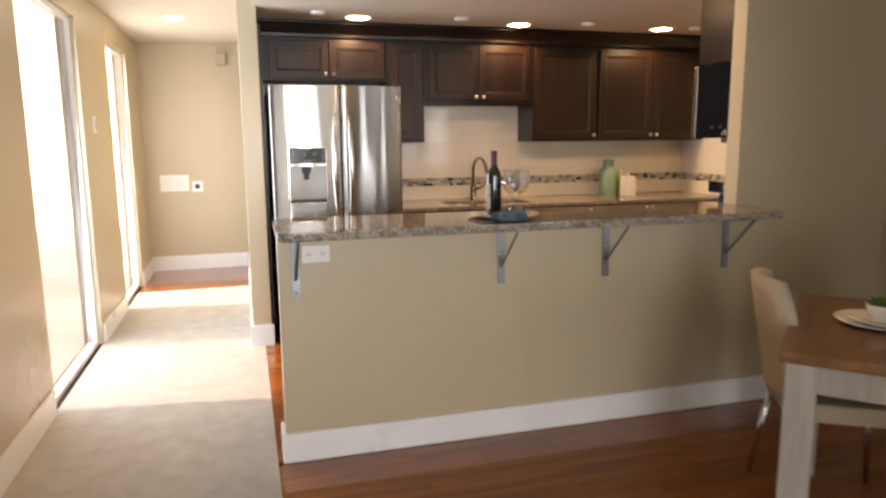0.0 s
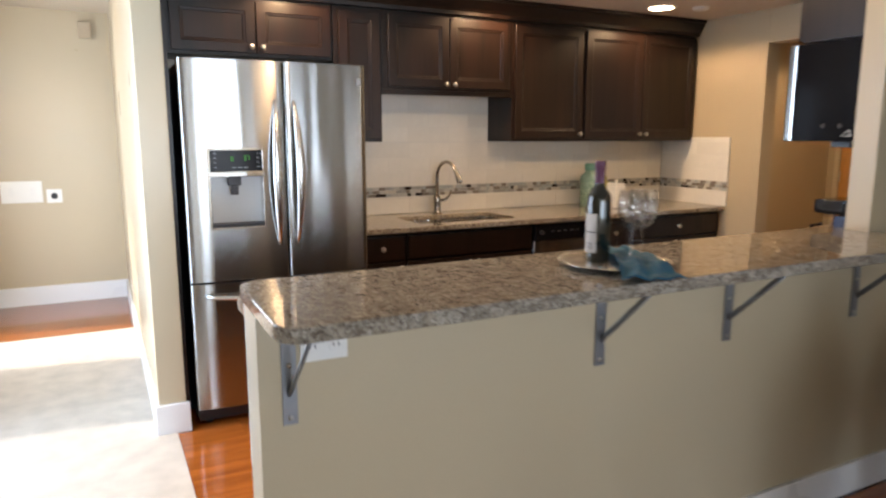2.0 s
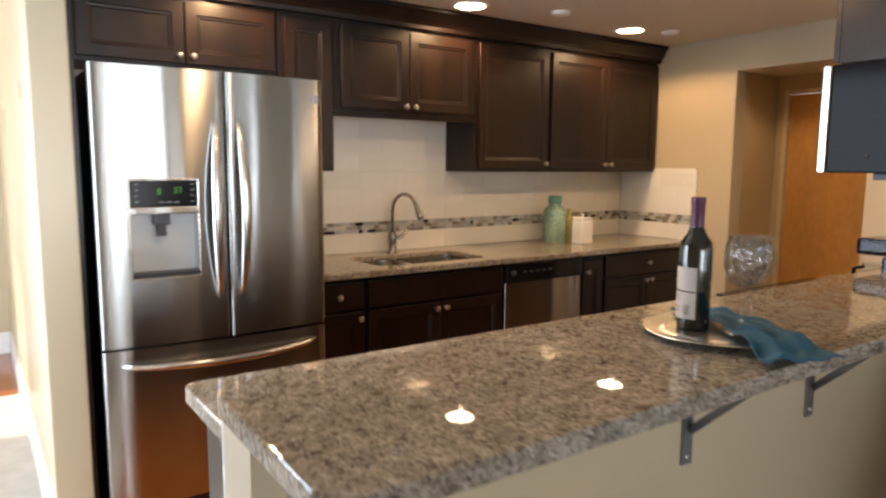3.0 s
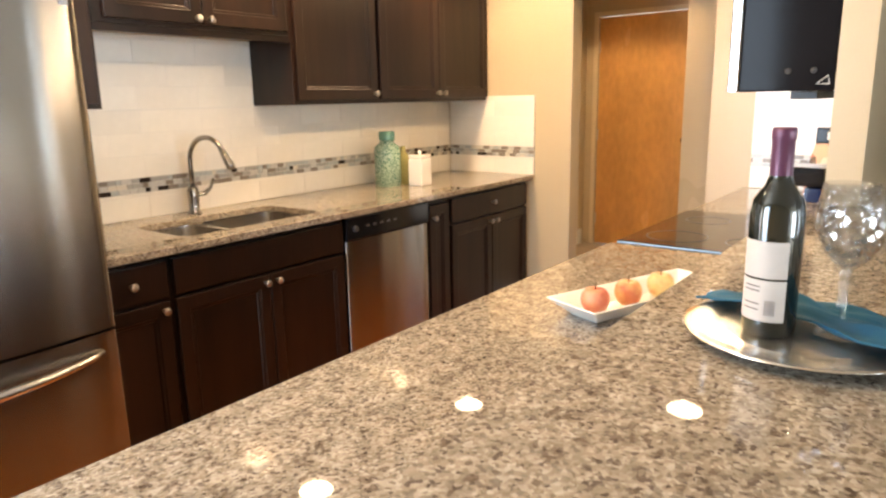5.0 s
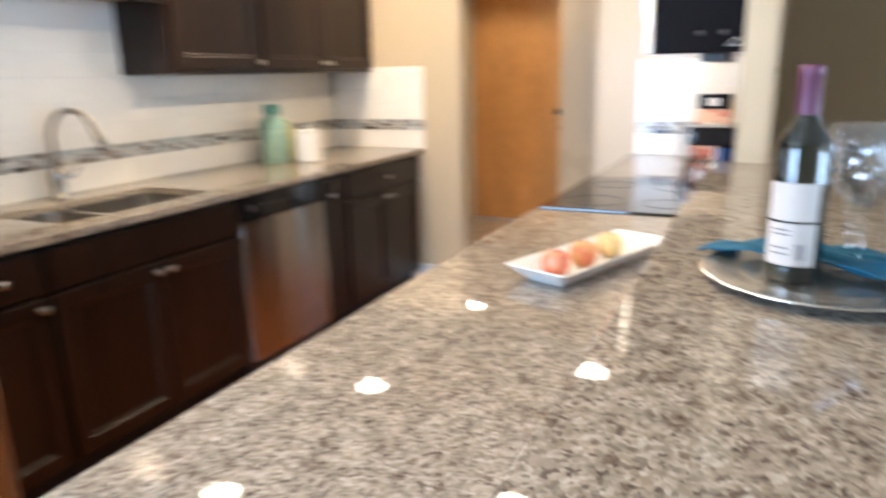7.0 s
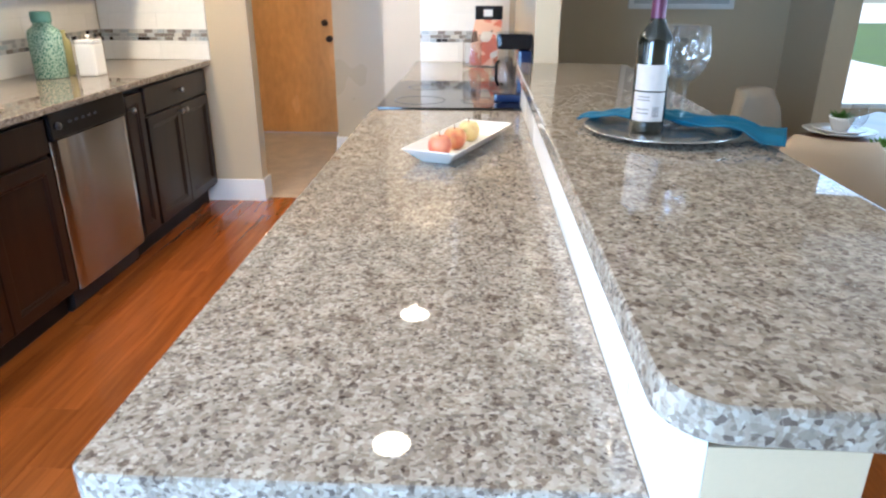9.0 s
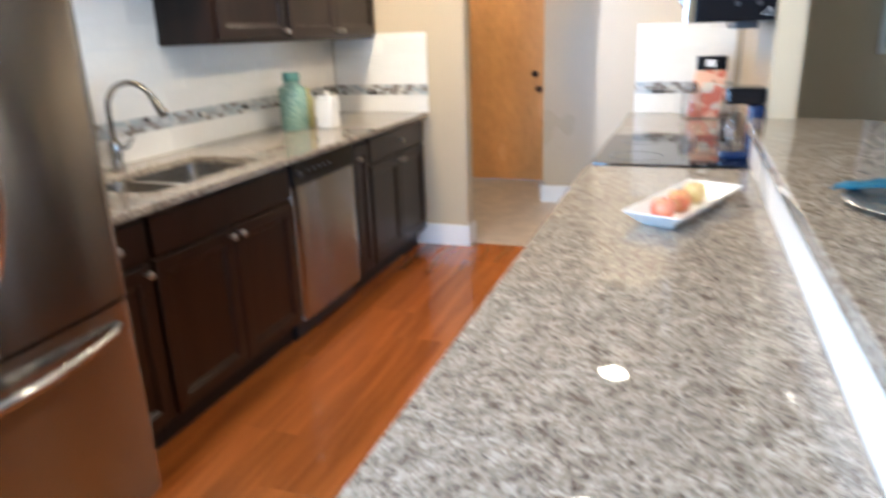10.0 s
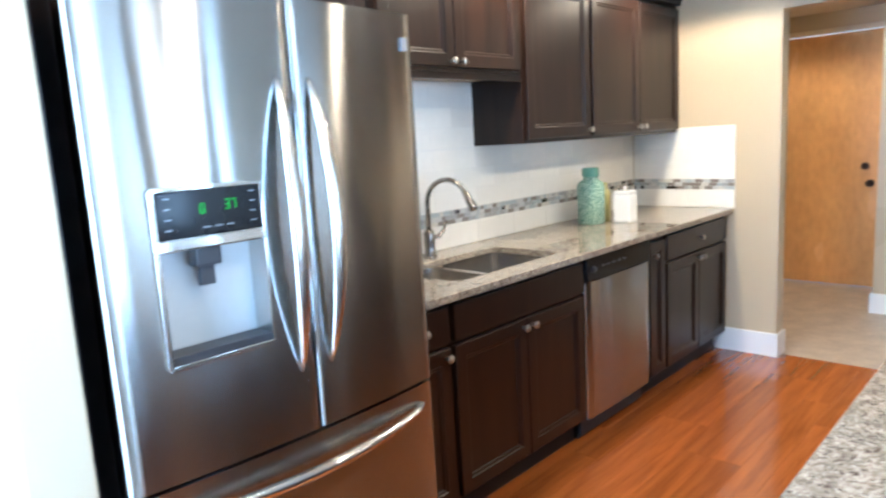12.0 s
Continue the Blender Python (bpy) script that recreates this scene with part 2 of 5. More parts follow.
GROUT = material("pale_grout", (0.70, 0.69, 0.655), 0.6, vary=0.08, fine=200, bump=0.3)
CERAMIC = material("white_ceramic", (0.82, 0.81, 0.79), 0.12, vary=0.02, bump=0.0)
PLASTIC = material("white_plastic", (0.80, 0.79, 0.76), 0.35, vary=0.03, bump=0.0)
BRONZED = material("dark_brushed_nickel", (0.34, 0.315, 0.285), 0.24, 1.0, vary=0.06, fine=200, bump=0.03)
PANE = glass_material("window_glass", (1, 1, 1), 0.3)
# grey tint added to weaken the sun that falls through window_1
DIMMING_PANE = glass_material("sun_dimming_glass", (0.82, 0.82, 0.83), 0.2)
SINKSTEEL = material("satin_sink_steel", (0.54, 0.52, 0.50), 0.2, 1.0, vary=0.05, fine=150, bump=0.04)
CRYSTAL = glass_material("crystal_glass", (0.97, 0.975, 0.98), 0.8)
CUTGLASS = glass_material("cut_crystal", (0.965, 0.97, 0.975), 0.7, 0.12, True)
LAMPGLOW = glow_material("lamp_glow", (1.0, 0.82, 0.55), 30.0)

# ---- building helpers ----


def box(bm, x0, x1, y0, y1, z0, z1, bevel=0.0):
    r = bmesh.ops.create_cube(bm, size=1.0, matrix=Matrix.Translation(((x0 + x1) / 2, (y0 + y1) / 2, (z0 + z1) / 2)) @ Matrix.Diagonal((x1 - x0, y1 - y0, z1 - z0, 1)))
    if bevel:
        es = list({e for v in r["verts"] for e in v.link_edges})
        bmesh.ops.bevel(bm, geom=es, offset=bevel, segments=2, profile=0.7, affect="EDGES")
    return bm


def lathe(bm, profile, seg=24, at=(0, 0, 0), turn=None):
    """Turns a profile of (radius, height) about an upright axis."""
    m = Matrix.Translation(at) @ (turn.to_4x4() if turn else Matrix())
    rings = []
    for r, z in profile:
        if r < 1e-5:
            rings.append([bm.verts.new(m @ Vector((0, 0, z)))])
        else:
            rings.append([bm.verts.new(m @ Vector((r * math.cos(2 * math.pi * k / seg), r * math.sin(2 * math.pi * k / seg), z))) for k in range(seg)])
    for a, b in zip(rings, rings[1:]):
        for k in range(seg):
            j = (k + 1) % seg
            if len(a) == 1 and len(b) == 1:
                continue
            if len(a) == 1:
                f = (a[0], b[k], b[j])
            elif len(b) == 1:
                f = (a[k], a[j], b[0])
            else:
                f = (a[k], a[j], b[j], b[k])
            bm.faces.new(f).smooth = True
    bmesh.ops.recalc_face_normals(bm, faces=bm.faces)
    return bm


def tube(bm, points, radius, seg=10, flat=1.0):
    """A round bar along points; radius is one number or one for each point; flat squashes it in depth."""
    pts = [Vector(p) for p in points]
    rad = [radius] * len(pts) if isinstance(radius, (int, float)) else radius
    rings, up = [], None
    for i, p in enumerate(pts):
        d = (pts[min(i + 1, len(pts) - 1)] - pts[max(i - 1, 0)]).normalized()
        if up is None:
            up = d.orthogonal().normalized()
        up = (up - d * up.dot(d)).normalized()
        side = d.cross(up)
        rings.append([bm.verts.new(p + rad[i] * (math.cos(2 * math.pi * k / seg) * up + flat * math.sin(2 * math.pi * k / seg) * side)) for k in range(seg)])
    for a, b in zip(rings, rings[1:]):
        for k in range(seg):
            bm.faces.new((a[k], a[(k + 1) % seg], b[(k + 1) % seg], b[k])).smooth = True
    bm.faces.new(rings[0]), bm.faces.new(rings[-1])
    bmesh.ops.recalc_face_normals(bm, faces=bm.faces)
    return bm


def part(name, bm, mat, parent=None, label=""):
    me = bpy.data.meshes.new(name)
    bm.to_mesh(me)
    bm.free()
    me.materials.append(mat)
    ob = new(name, me)
    if parent:
        ob.parent = parent
        ob.matrix_parent_inverse = (Matrix.Translation(-parent.location) if parent.parent is None else Matrix())
    if label:
        ob["label"] = label
    return ob


def thing(name, at, label, category, group=""):
    """An empty at the thing's base; parts are given in world places."""
    ob = new(name)
    ob.location = at
    ob.empty_display_size = 0.1
    return tagged(ob, label, category, group)


def block(name, x0, x1, y0, y1, z0, z1, mat, parent=None, bevel=0.0, label=""):
    return part(name, box(bmesh.new(), x0, x1, y0, y1, z0, z1, bevel), mat, parent, label)


def structure(name, boxes, mat, label="", bevel=0.0):
    bm = bmesh.new()
    for b in boxes:
        box(bm, *b, bevel)
    return tagged(part(name, bm, mat), label, "", "", "structure")


# ---- structure ----
CEIL, HIGH = 2.29, 2.46
structure("ground", [(-60, 60, -60, 60, -0.3, -0.16)], material("outdoor_ground", (0.78, 0.77, 0.74), 0.9, vary=0.08, scale=0.6, fine=8))
structure("lawn", [(-30, 30, -45, -4.5, -0.158, -0.15)], material("garden_lawn", (0.075, 0.12, 0.035), 0.9, vary=0.35, scale=0.8, fine=30), "green garden lawn outside the living room")
structure("subfloor", [(-1.1, 6.6, -4.2, 8.7, -0.15, -0.03)], TOE)
structure("floor_carpet", [(-0.95, 0.16, -4.0, 7.1, -0.03, 0.004), (0.16, 5.0, -4.0, 0.2, -0.03, 0.004)], CARPET, "worn beige cut-pile carpet")
structure("floor_hall_wood", [(-0.95, 0.085, 7.1, 8.25, -0.03, 0.0)], PLANK, "dark red hardwood strip floor")
structure("floor_hall_vinyl", [(4.14, 6.3, 3.27, 5.9, -0.03, 0.0)], VINYL, "mottled beige sheet vinyl floor")
# self-lit sheet that stands in for blown-out daylight behind the west windows
tagged(block("backdrop", -14.0, -1.25, 14.0, 14.1, -0.15, 6.0, glow_material("daylight_glow", (1.0, 0.97, 0.92), 6.0)), "glowing sheet standing in for bright daylight beyond the windows", "", "", "structure")
# left wall with its two glazed openings
structure("wall_west", [
    (-1.07, -0.95, -4.0, 4.1, 0, HIGH), (-1.07, -0.95, 5.39, 6.45, 0, HIGH), (-1.07, -0.95, 7.42, 8.25, 0, HIGH),
    (-1.07, -0.95, 4.1, 5.39, 2.25, HIGH), (-1.07, -0.95, 6.45, 7.42, 2.25, HIGH)], PAINT, "tan painted wall with two tall glazed openings")
structure("wall_hall_end", [(-1.07, 0.2, 8.25, 8.37, 0, HIGH)], PAINT, "tan painted end wall of the corridor")
structure("wall_pillar", [(0.085, 0.21, 5.0, 8.25, 0, HIGH)], PAINT, "tan painted wall beside the refrigerator", 0.006)
structure("wall_kitchen_back", [(0.21, 6.37, 5.83, 5.95, 0, HIGH)], PAINT, "tan painted kitchen back wall")
structure("wall_kitchen_end", [(4.07, 4.19, 4.885, 5.83, 0, HIGH), (4.07, 4.19, 3.25, 4.05, 0, HIGH), (4.07, 4.19, 4.05, 4.885, 2.065, HIGH)], PAINT, "tan painted wall with a doorway", 0.004)
structure("wall_half", [(0.2, 2.51, 3.155, 3.28, 0, 1.034)], PAINT, "tan satin half wall under the breakfast bar")
structure("wall_tall", [(2.51, 4.42, 3.155, 3.25, 0, HIGH)], PAINT, "tan satin wall beside the breakfast bar")
structure("wall_dining_end", [(4.3, 4.42, 1.55, 3.155, 0, HIGH)], PAINT, "grey-tan dining room wall")
structure("wall_dining_return", [(3.75, 5.0, 1.4, 1.55, 0, HIGH)], PAINT, "tan wall return in shade")
structure("wall_dining_east", [(5.0, 5.12, -4.0, -1.7, 0, HIGH), (5.0, 5.12, 1.0, 1.4, 0, HIGH), (5.0, 5.12, -1.7, 1.0, 0, 0.5), (5.0, 5.12, -1.7, 1.0, 2.2, HIGH)], PAINT, "tan wall with a wide window")
# out-of-view wall, added to keep living room window light off the dining side
structure("wall_light_blocker", [(1.44, 1.56, -4.0, 0.25, 0, HIGH)], PAINT, "unseen tan wall added to keep the dining side in shade")
SOUTH = [(-0.85, 1.2), (3.2, 3.65), (4.35, 4.75)]
edges = [-1.07] + [v for pair in SOUTH for v in pair] + [5.12]
structure("wall_south", [(a, b, -4.12, -4.0, 0, HIGH) for a, b in zip(edges[0::2], edges[1::2])] + [(a, b, -4.12, -4.0, 2.25, HIGH) for a, b in SOUTH] + [(a, b, -4.12, -4.0, 0, 0.06) for a, b in SOUTH], PAINT, "tan wall with one wide and two narrow windows")
structure("wall_entry", [(6.25, 6.37, 5.715, 5.83, 0, HIGH), (6.25, 6.37, 4.64, 4.78, 0, HIGH), (6.25, 6.37, 4.78, 5.715, 2.115, HIGH), (5.43, 6.37, 3.27, 4.64, 0, HIGH)], PAINT, "tan painted walls of the back entry")
structure("ceiling", [(-1.07, 0.185, -4.1, 8.5, HIGH, HIGH + 0.1), (0.185, 5.12, -4.1, 3.0, HIGH, HIGH + 0.1)], CEILING, "cream textured ceiling")
structure("ceiling_kitchen", [(0.185, 4.25, 3.0, 5.83, CEIL, HIGH + 0.1), (4.25, 6.4, 3.0, 5.83, CEIL, HIGH + 0.1)], CEILING, "lowered cream kitchen ceiling")
# baseboards
structure("baseboard_half_wall", [(0.184, 4.3, 3.139, 3.155, 0, 0.135), (0.183, 0.2, 3.155, 3.293, 0, 0.135)], TRIM, "white painted baseboard", 0.003)
structure("baseboard_hall_end", [(-0.95, 0.085, 8.234, 8.25, 0, 0.16)], TRIM, "white painted baseboard", 0.003)
structure("baseboard_west", [(-0.95, -0.934, -4.0, 4.06, 0, 0.14), (-0.95, -0.934, 5.43, 6.41, 0, 0.14), (-0.95, -0.934, 7.46, 8.23, 0, 0.14)], TRIM, "white painted baseboard", 0.003)
structure("baseboard_pillar", [(0.069, 0.226, 4.984, 5.0, 0, 0.15), (0.069, 0.085, 5.0, 8.23, 0, 0.15)], TRIM, "white painted baseboard", 0.003)
structure("baseboard_kitchen_end", [(4.054, 4.07, 4.885, 5.26, 0, 0.145), (4.054, 4.206, 4.869, 4.885, 0, 0.145), (4.19, 4.206, 4.885, 5.8, 0, 0.145)], TRIM, "white painted baseboard", 0.003)
structure("baseboard_entry", [(5.414, 5.43, 3.3, 4.64, 0, 0.145), (5.414, 6.2, 4.64, 4.656, 0, 0.145), (4.2, 6.2, 5.814, 5.83, 0, 0.145)], TRIM, "white painted baseboard", 0.003)


def window(name, axis, place, a0, a1, z0, z1, bars, label, dimmed=False):
    """A framed window in a wall: axis is the wall's normal (0 for x, 1 for y)."""
    def span(p0, p1, q0, q1, c0, c1):
        return (p0, p1, q0, q1, c0, c1) if axis == 0 else (q0, q1, p0, p1, c0, c1)
    w = tagged(new(name), label, "", "", "structure")
    f = 0.032
    bm = bmesh.new()
    for q0, q1, c0, c1 in ((a0, a0 + f, z0, z1), (a1 - f, a1, z0, z1), (a0 + f, a1 - f, z0, z0 + f), (a0 + f, a1 - f, z1 - f, z1)):
        box(bm, *span(place - 0.03, place + 0.03, q0, q1, c0, c1), 0.004)
    part("window_frame", bm, TRIM, w)
    edges = [a0 + f] + [a0 + (a1 - a0) * k / bars for k in range(1, bars)] + [a1 - f]
    for k in range(1, bars):
        part("mullion", box(bmesh.new(), *span(place - 0.025, place + 0.025, edges[k] - 0.03, edges[k] + 0.03, z0 + f, z1 - f), 0.004), TRIM, w)
    for e0, e1 in zip(edges, edges[1:]):
        p = part("pane", box(bmesh.new(), *span(place - 0.003, place + 0.003, e0, e1, z0 + f, z1 - f)), DIMMING_PANE if dimmed else PANE, w, "glass tinted to weaken the sun patch on the carpet" if dimmed else "")
        # only the tinted pane holds back sunlight; clear panes let all through
        p.visible_shadow = dimmed
    return w


window("window_1", 0, -1.01, 4.1, 5.39, 0.0, 2.25, 1, "tall white-framed glazed door full of daylight", True)
window("window_2", 0, -1.01, 6.45, 7.42, 0.0, 2.25, 1, "tall white-framed window full of daylight")
window("window_3", 1, -4.06, -0.85, 1.2, 0.06, 2.25, 3, "wide white-framed living room window")
window("window_5", 1, -4.06, 3.2, 3.65, 0.06, 2.25, 1, "narrow white-framed living room window")
window("window_6", 1, -4.06, 4.35, 4.75, 0.06, 2.25, 1, "narrow white-framed living room window")
window("window_4", 0, 5.06, -1.7, 1.0, 0.5, 2.2, 2, "wide white-framed dining room window")

# ---- kitchen: refrigerator ----


def knob(parent, x, y, z, out=-1):
    bm = lathe(bmesh.new(), [(0.0, 0.0), (0.007, 0.0), (0.006, 0.012), (0.012, 0.018), (0.016, 0.025), (0.013, 0.031), (0, 0.033)], 16, (x, y, z), Euler((radians(90 if out < 0 else -90), 0, 0)).to_matrix())
    return part("knob", bm, NICKEL, parent, "brushed nickel knob")


def ring_mesh(x0, x1, z0, z1, loops, closed):
    """Nested upright rectangles, each given by its inset and depth, joined into one skin."""
    bm = bmesh.new()
    rings = [[bm.verts.new(v) for v in ((x0 + i, y, z0 + i), (x1 - i, y, z0 + i), (x1 - i, y, z1 - i), (x0 + i, y, z1 - i))] for i, y in loops]
    for a, b in zip(rings, rings[1:] + (rings[:1] if closed else [])):
        for k in range(4):
            bm.faces.new((a[k], a[(k + 1) % 4], b[(k + 1) % 4], b[k]))
    if not closed:
        bm.faces.new(rings[0]), bm.faces.new(rings[-1])
    bmesh.ops.recalc_face_normals(bm, faces=bm.faces)
    return bm


def shaker_door(parent, x0, x1, z0, z1, y, name="door", rail=0.055, knob_at=None, out=-1):
    """A framed cabinet door whose face lies at y, looking to -y (out=-1) or +y."""
    g = 0.0025
    x0, x1, z0, z1 = x0 + g, x1 - g, z0 + g, z1 - g
    yb = y - out * 0.02
    d = part(name, ring_mesh(x0, x1, z0, z1, [(0, yb), (0, y - out * 0.003), (0.003, y), (rail - 0.004, y), (rail, y - out * 0.004), (rail, yb)], True), ESPRESSO, parent)
    a = rail + 0.0003
    part("panel", ring_mesh(x0, x1, z0, z1, [(a, yb), (a, y - out * 0.005), (a + 0.009, y - out * 0.006), (a + 0.013, y - out * 0.011)], False), ESPRESSO, d)
    if knob_at:
        knob(d, knob_at[0], y, knob_at[1], out)
    return d


def slab_front(parent, x0, x1, z0, z1, y, name="drawer", knob_at=None, out=-1):
    ya, yb = sorted((y, y - out * 0.02))
    d = part(name, box(bmesh.new(), x0 + 0.0025, x1 - 0.0025, ya, yb, z0 + 0.0025, z1 - 0.0025, 0.006), ESPRESSO, parent)
    if knob_at:
        knob(d, knob_at[0], y, knob_at[1], out)
    return d


def curved_front(x0, x1, z0, z1, y, bulge, xa, xb, thick=0.055, hole=None, nx=14):
    """A door skin bowed outwards between xa and xb; hole is (x0, x1, z0, z1)."""
    bm = bmesh.new()

    def depth(x):
        u = (x - xa) / (xb - xa) * 2 - 1
        return y - bulge * (1 - u * u)
    xs = [x0 + (x1 - x0) * k / nx for k in range(nx + 1)]
    zs = [z0, z1]
    if hole:
        xs = sorted(set(xs + [hole[0], hole[1]]))
        zs = [z0, hole[2], hole[3], z1]
    r = 0.012
    xs = sorted(set([x0, x0 + r * 0.3, x0 + r] + [x for x in xs if x0 + r < x < x1 - r] + [x1 - r, x1 - r * 0.3, x1]))

    def edge(x):
        d = min(x - x0, x1 - x)
        return 0 if d >= r else r * (1 - math.sqrt(max(0, 1 - (1 - d / r) ** 2)))
    grid = [[bm.verts.new((x, depth(x) + edge(x), z)) for x in xs] for z in zs]
    for a, b in zip(range(len(zs) - 1), range(1, len(zs))):
        for k in range(len(xs) - 1):
            if hole and zs[a] == hole[2] and hole[0] - 1e-6 <= xs[k] and xs[k + 1] <= hole[1] + 1e-6:
                continue
            bm.faces.new((grid[a][k], grid[a][k + 1], grid[b][k + 1], grid[b][k])).smooth = True
    back = y + thick

    def rim(line):
        b = [bm.verts.new((v.co.x, back, v.co.z)) for v in line]
        for k in range(len(line) - 1):
            bm.faces.new((line[k], line[k + 1], b[k + 1], b[k]))
            bm.edges.get((line[k], line[k + 1])).smooth = False
    rim([g[0] for g in grid]), rim([g[-1] for g in grid]), rim(grid[0]), rim(grid[-1])
    bmesh.ops.recalc_face_normals(bm, faces=bm.faces)
    return bm


def refrigerator():
    f = thing("refrigerator", (0.69, 5.4, 0), "stainless steel french-door refrigerator with bottom freezer", "refrigerator")
    x0, x1, y, mid = 0.262, 1.168, 4.985, 0.738
    block("body", x0 + 0.005, x1 - 0.005, y + 0.065, 5.79, 0.03, 1.772, DARKGREY, f, 0.005, "dark grey cabinet body")
    block("grille", x0 + 0.01, x1 - 0.01, y + 0.055, y + 0.062, 0.015, 0.085, DARKGREY, f, 0.003, "dark kick grille")
    for x in (x0 + 0.06, x1 - 0.06):
        part("foot", lathe(bmesh.new(), [(0, 0), (0.02, 0), (0.02, 0.04), (0, 0.04)], 12, (x, y + 0.09, 0)), DARKGREY, f)
    dx0, dx1, dz0, dz1 = 0.372, 0.628, 0.995, 1.375
    left = part("door", curved_front(x0, mid - 0.003, 0.738, 1.79, y, 0.028, x0, x1, hole=(dx0, dx1, dz0, dz1)), STEEL, f)
    right = part("door", curved_front(mid + 0.003, x1, 0.738, 1.79, y, 0.028, x0, x1), STEEL, f)
    drawer = part("freezer_drawer", curved_front(x0, x1, 0.095, 0.728, y, 0.028, x0, x1), STEEL, f)
    # water dispenser in its recess
    yf = y - 0.022
    bm = bmesh.new()
    for b in ((dx0 - 0.006, dx0 + 0.006, dz0, dz1), (dx1 - 0.006, dx1 + 0.006, dz0, dz1), (dx0, dx1, dz0 - 0.006, dz0 + 0.006), (dx0, dx1, dz1 - 0.006, dz1 + 0.004)):
        box(bm, b[0], b[1], yf - 0.004, yf + 0.02, b[2], b[3], 0.002)
    part("dispenser_frame", bm, STEEL_H, left, "polished steel rim")
    rec = part("dispenser_recess", box(bmesh.new(), dx0, dx1, y + 0.048, y + 0.054, dz0, 1.258), material("pale_grey_recess", (0.50, 0.52, 0.53), 0.35, 0.2, vary=0.04), left, "pale grey back of the dispenser recess")
    for a, b in ((dx0, dx0 + 0.004), (dx1 - 0.004, dx1)):
        part("recess_side", box(bmesh.new(), a, b, yf + 0.01, y + 0.047, dz0, 1.258), STEEL_H, left)
    part("drip_tray", box(bmesh.new(), dx0 + 0.004, dx1 - 0.004, yf + 0.004, y + 0.048, dz0 + 0.004, dz0 + 0.022, 0.003), DARKGREY, left, "dark slotted drip tray")
    part("control_panel", box(bmesh.new(), dx0 + 0.004, dx1 - 0.004, yf - 0.002, y + 0.05, 1.27, dz1 - 0.005, 0.003), BLACK, left, "black glass control panel")
    part("shelf_lip", box(bmesh.new(), dx0, dx1, yf - 0.006, y + 0.04, 1.243, 1.27, 0.004), STEEL_H, left, "polished steel lip")
    bm = bmesh.new()
    box(bm, 0.462, 0.522, y - 0.01, y + 0.03, 1.20, 1.245, 0.006)
    box(bm, 0.474, 0.51, y + 0.005, y + 0.02, 1.155, 1.205, 0.004)
    part("spout", bm, DARKGREY, left, "dark grey paddle spout")
    green = glow_material("green_display", (0.04, 0.8, 0.01), 0.4)

    def digit(cx, cz, segs, w=0.009, h=0.02):
        bm = bmesh.new()
        t = 0.0022
        seg = {"a": (0, h, 1), "g": (0, h / 2, 1), "d": (0, 0, 1), "f": (0, h * 0.75, 0), "b": (w, h * 0.75, 0), "e": (0, h * 0.25, 0), "c": (w, h * 0.25, 0)}
        for s in segs:
            ox, oz, flat = seg[s]
            if flat:
                box(bm, cx, cx + w, yf - 0.0032, yf - 0.0022, cz + oz - t / 2, cz + oz + t / 2)
            else:
                box(bm, cx + ox - t / 2, cx + ox + t / 2, yf - 0.0032, yf - 0.0022, cz + oz - h / 4, cz + oz + h / 4)
        part("digit", bm, green, left, "glowing green digit")
    digit(0.476, 1.318, "abcdef")
    digit(0.535, 1.322, "abgcd")
    digit(0.551, 1.322, "abc")
    for k in range(4):
        for xx in (0.395, 0.595):
            block("mark", xx, xx + 0.014, yf - 0.003, yf - 0.002, 1.288 + k * 0.022, 1.2905 + k * 0.022, BRACKET, left)
    for k in range(3):
        block("mark", 0.478 + k * 0.028, 0.497 + k * 0.028, yf - 0.003, yf - 0.002, 1.286, 1.289, BRACKET, left)
    # bowed handles
    def handle(parent, x, z0, z1, side):
        bm, n, seg = bmesh.new(), 22, 14
        rings = []
        for k in range(n + 1):
            u = k / n
            bow = math.sin(math.pi * u)
            wide, deep = 0.005 + 0.017 * bow ** 0.7, 0.005 + 0.008 * bow ** 0.6
            cx, cy = x + side * 0.012 * bow, y - 0.026 - 0.058 * bow ** 0.8
            rings.append([bm.verts.new((cx + wide * math.cos(2 * math.pi * j / seg), cy + deep * math.sin(2 * math.pi * j / seg), z0 + (z1 - z0) * u)) for j in range(seg)])
        for p, q in zip(rings, rings[1:]):
            for j in range(seg):
                bm.faces.new((p[j], p[(j + 1) % seg], q[(j + 1) % seg], q[j])).smooth = True
        bm.faces.new(rings[0][::-1]), bm.faces.new(rings[-1])
        bmesh.ops.recalc_face_normals(bm, faces=bm.faces)
        part("handle", bm, STEEL_H, parent, "bowed polished steel handle tapered at its ends")
    handle(left, mid - 0.045, 0.90, 1.61, -1)
    handle(right, mid + 0.045, 0.90, 1.61, 1)
    pts, n = [], 18
    for k in range(n + 1):
        u = k / n
        xx = x0 + 0.06 + (x1 - x0 - 0.12) * u
        bow = math.sin(math.pi * u) ** 0.6
        pts.append((xx, y - 0.012 - 0.06 * bow, 0.652 - 0.02 * bow + 0.02))
    part("handle", tube(bmesh.new(), pts, [0.009 + 0.007 * math.sin(math.pi * k / n) for k in range(n + 1)], 12), STEEL_H, drawer, "bowed polished steel handle")
    bm = bmesh.new()
    box(bm, x1 - 0.05, x1 - 0.028, y - 0.012, y - 0.003, 1.69, 1.725, 0.002)
    part("badge", bm, BRACKET, right, "small dark square badge")
    return f


refrigerator()

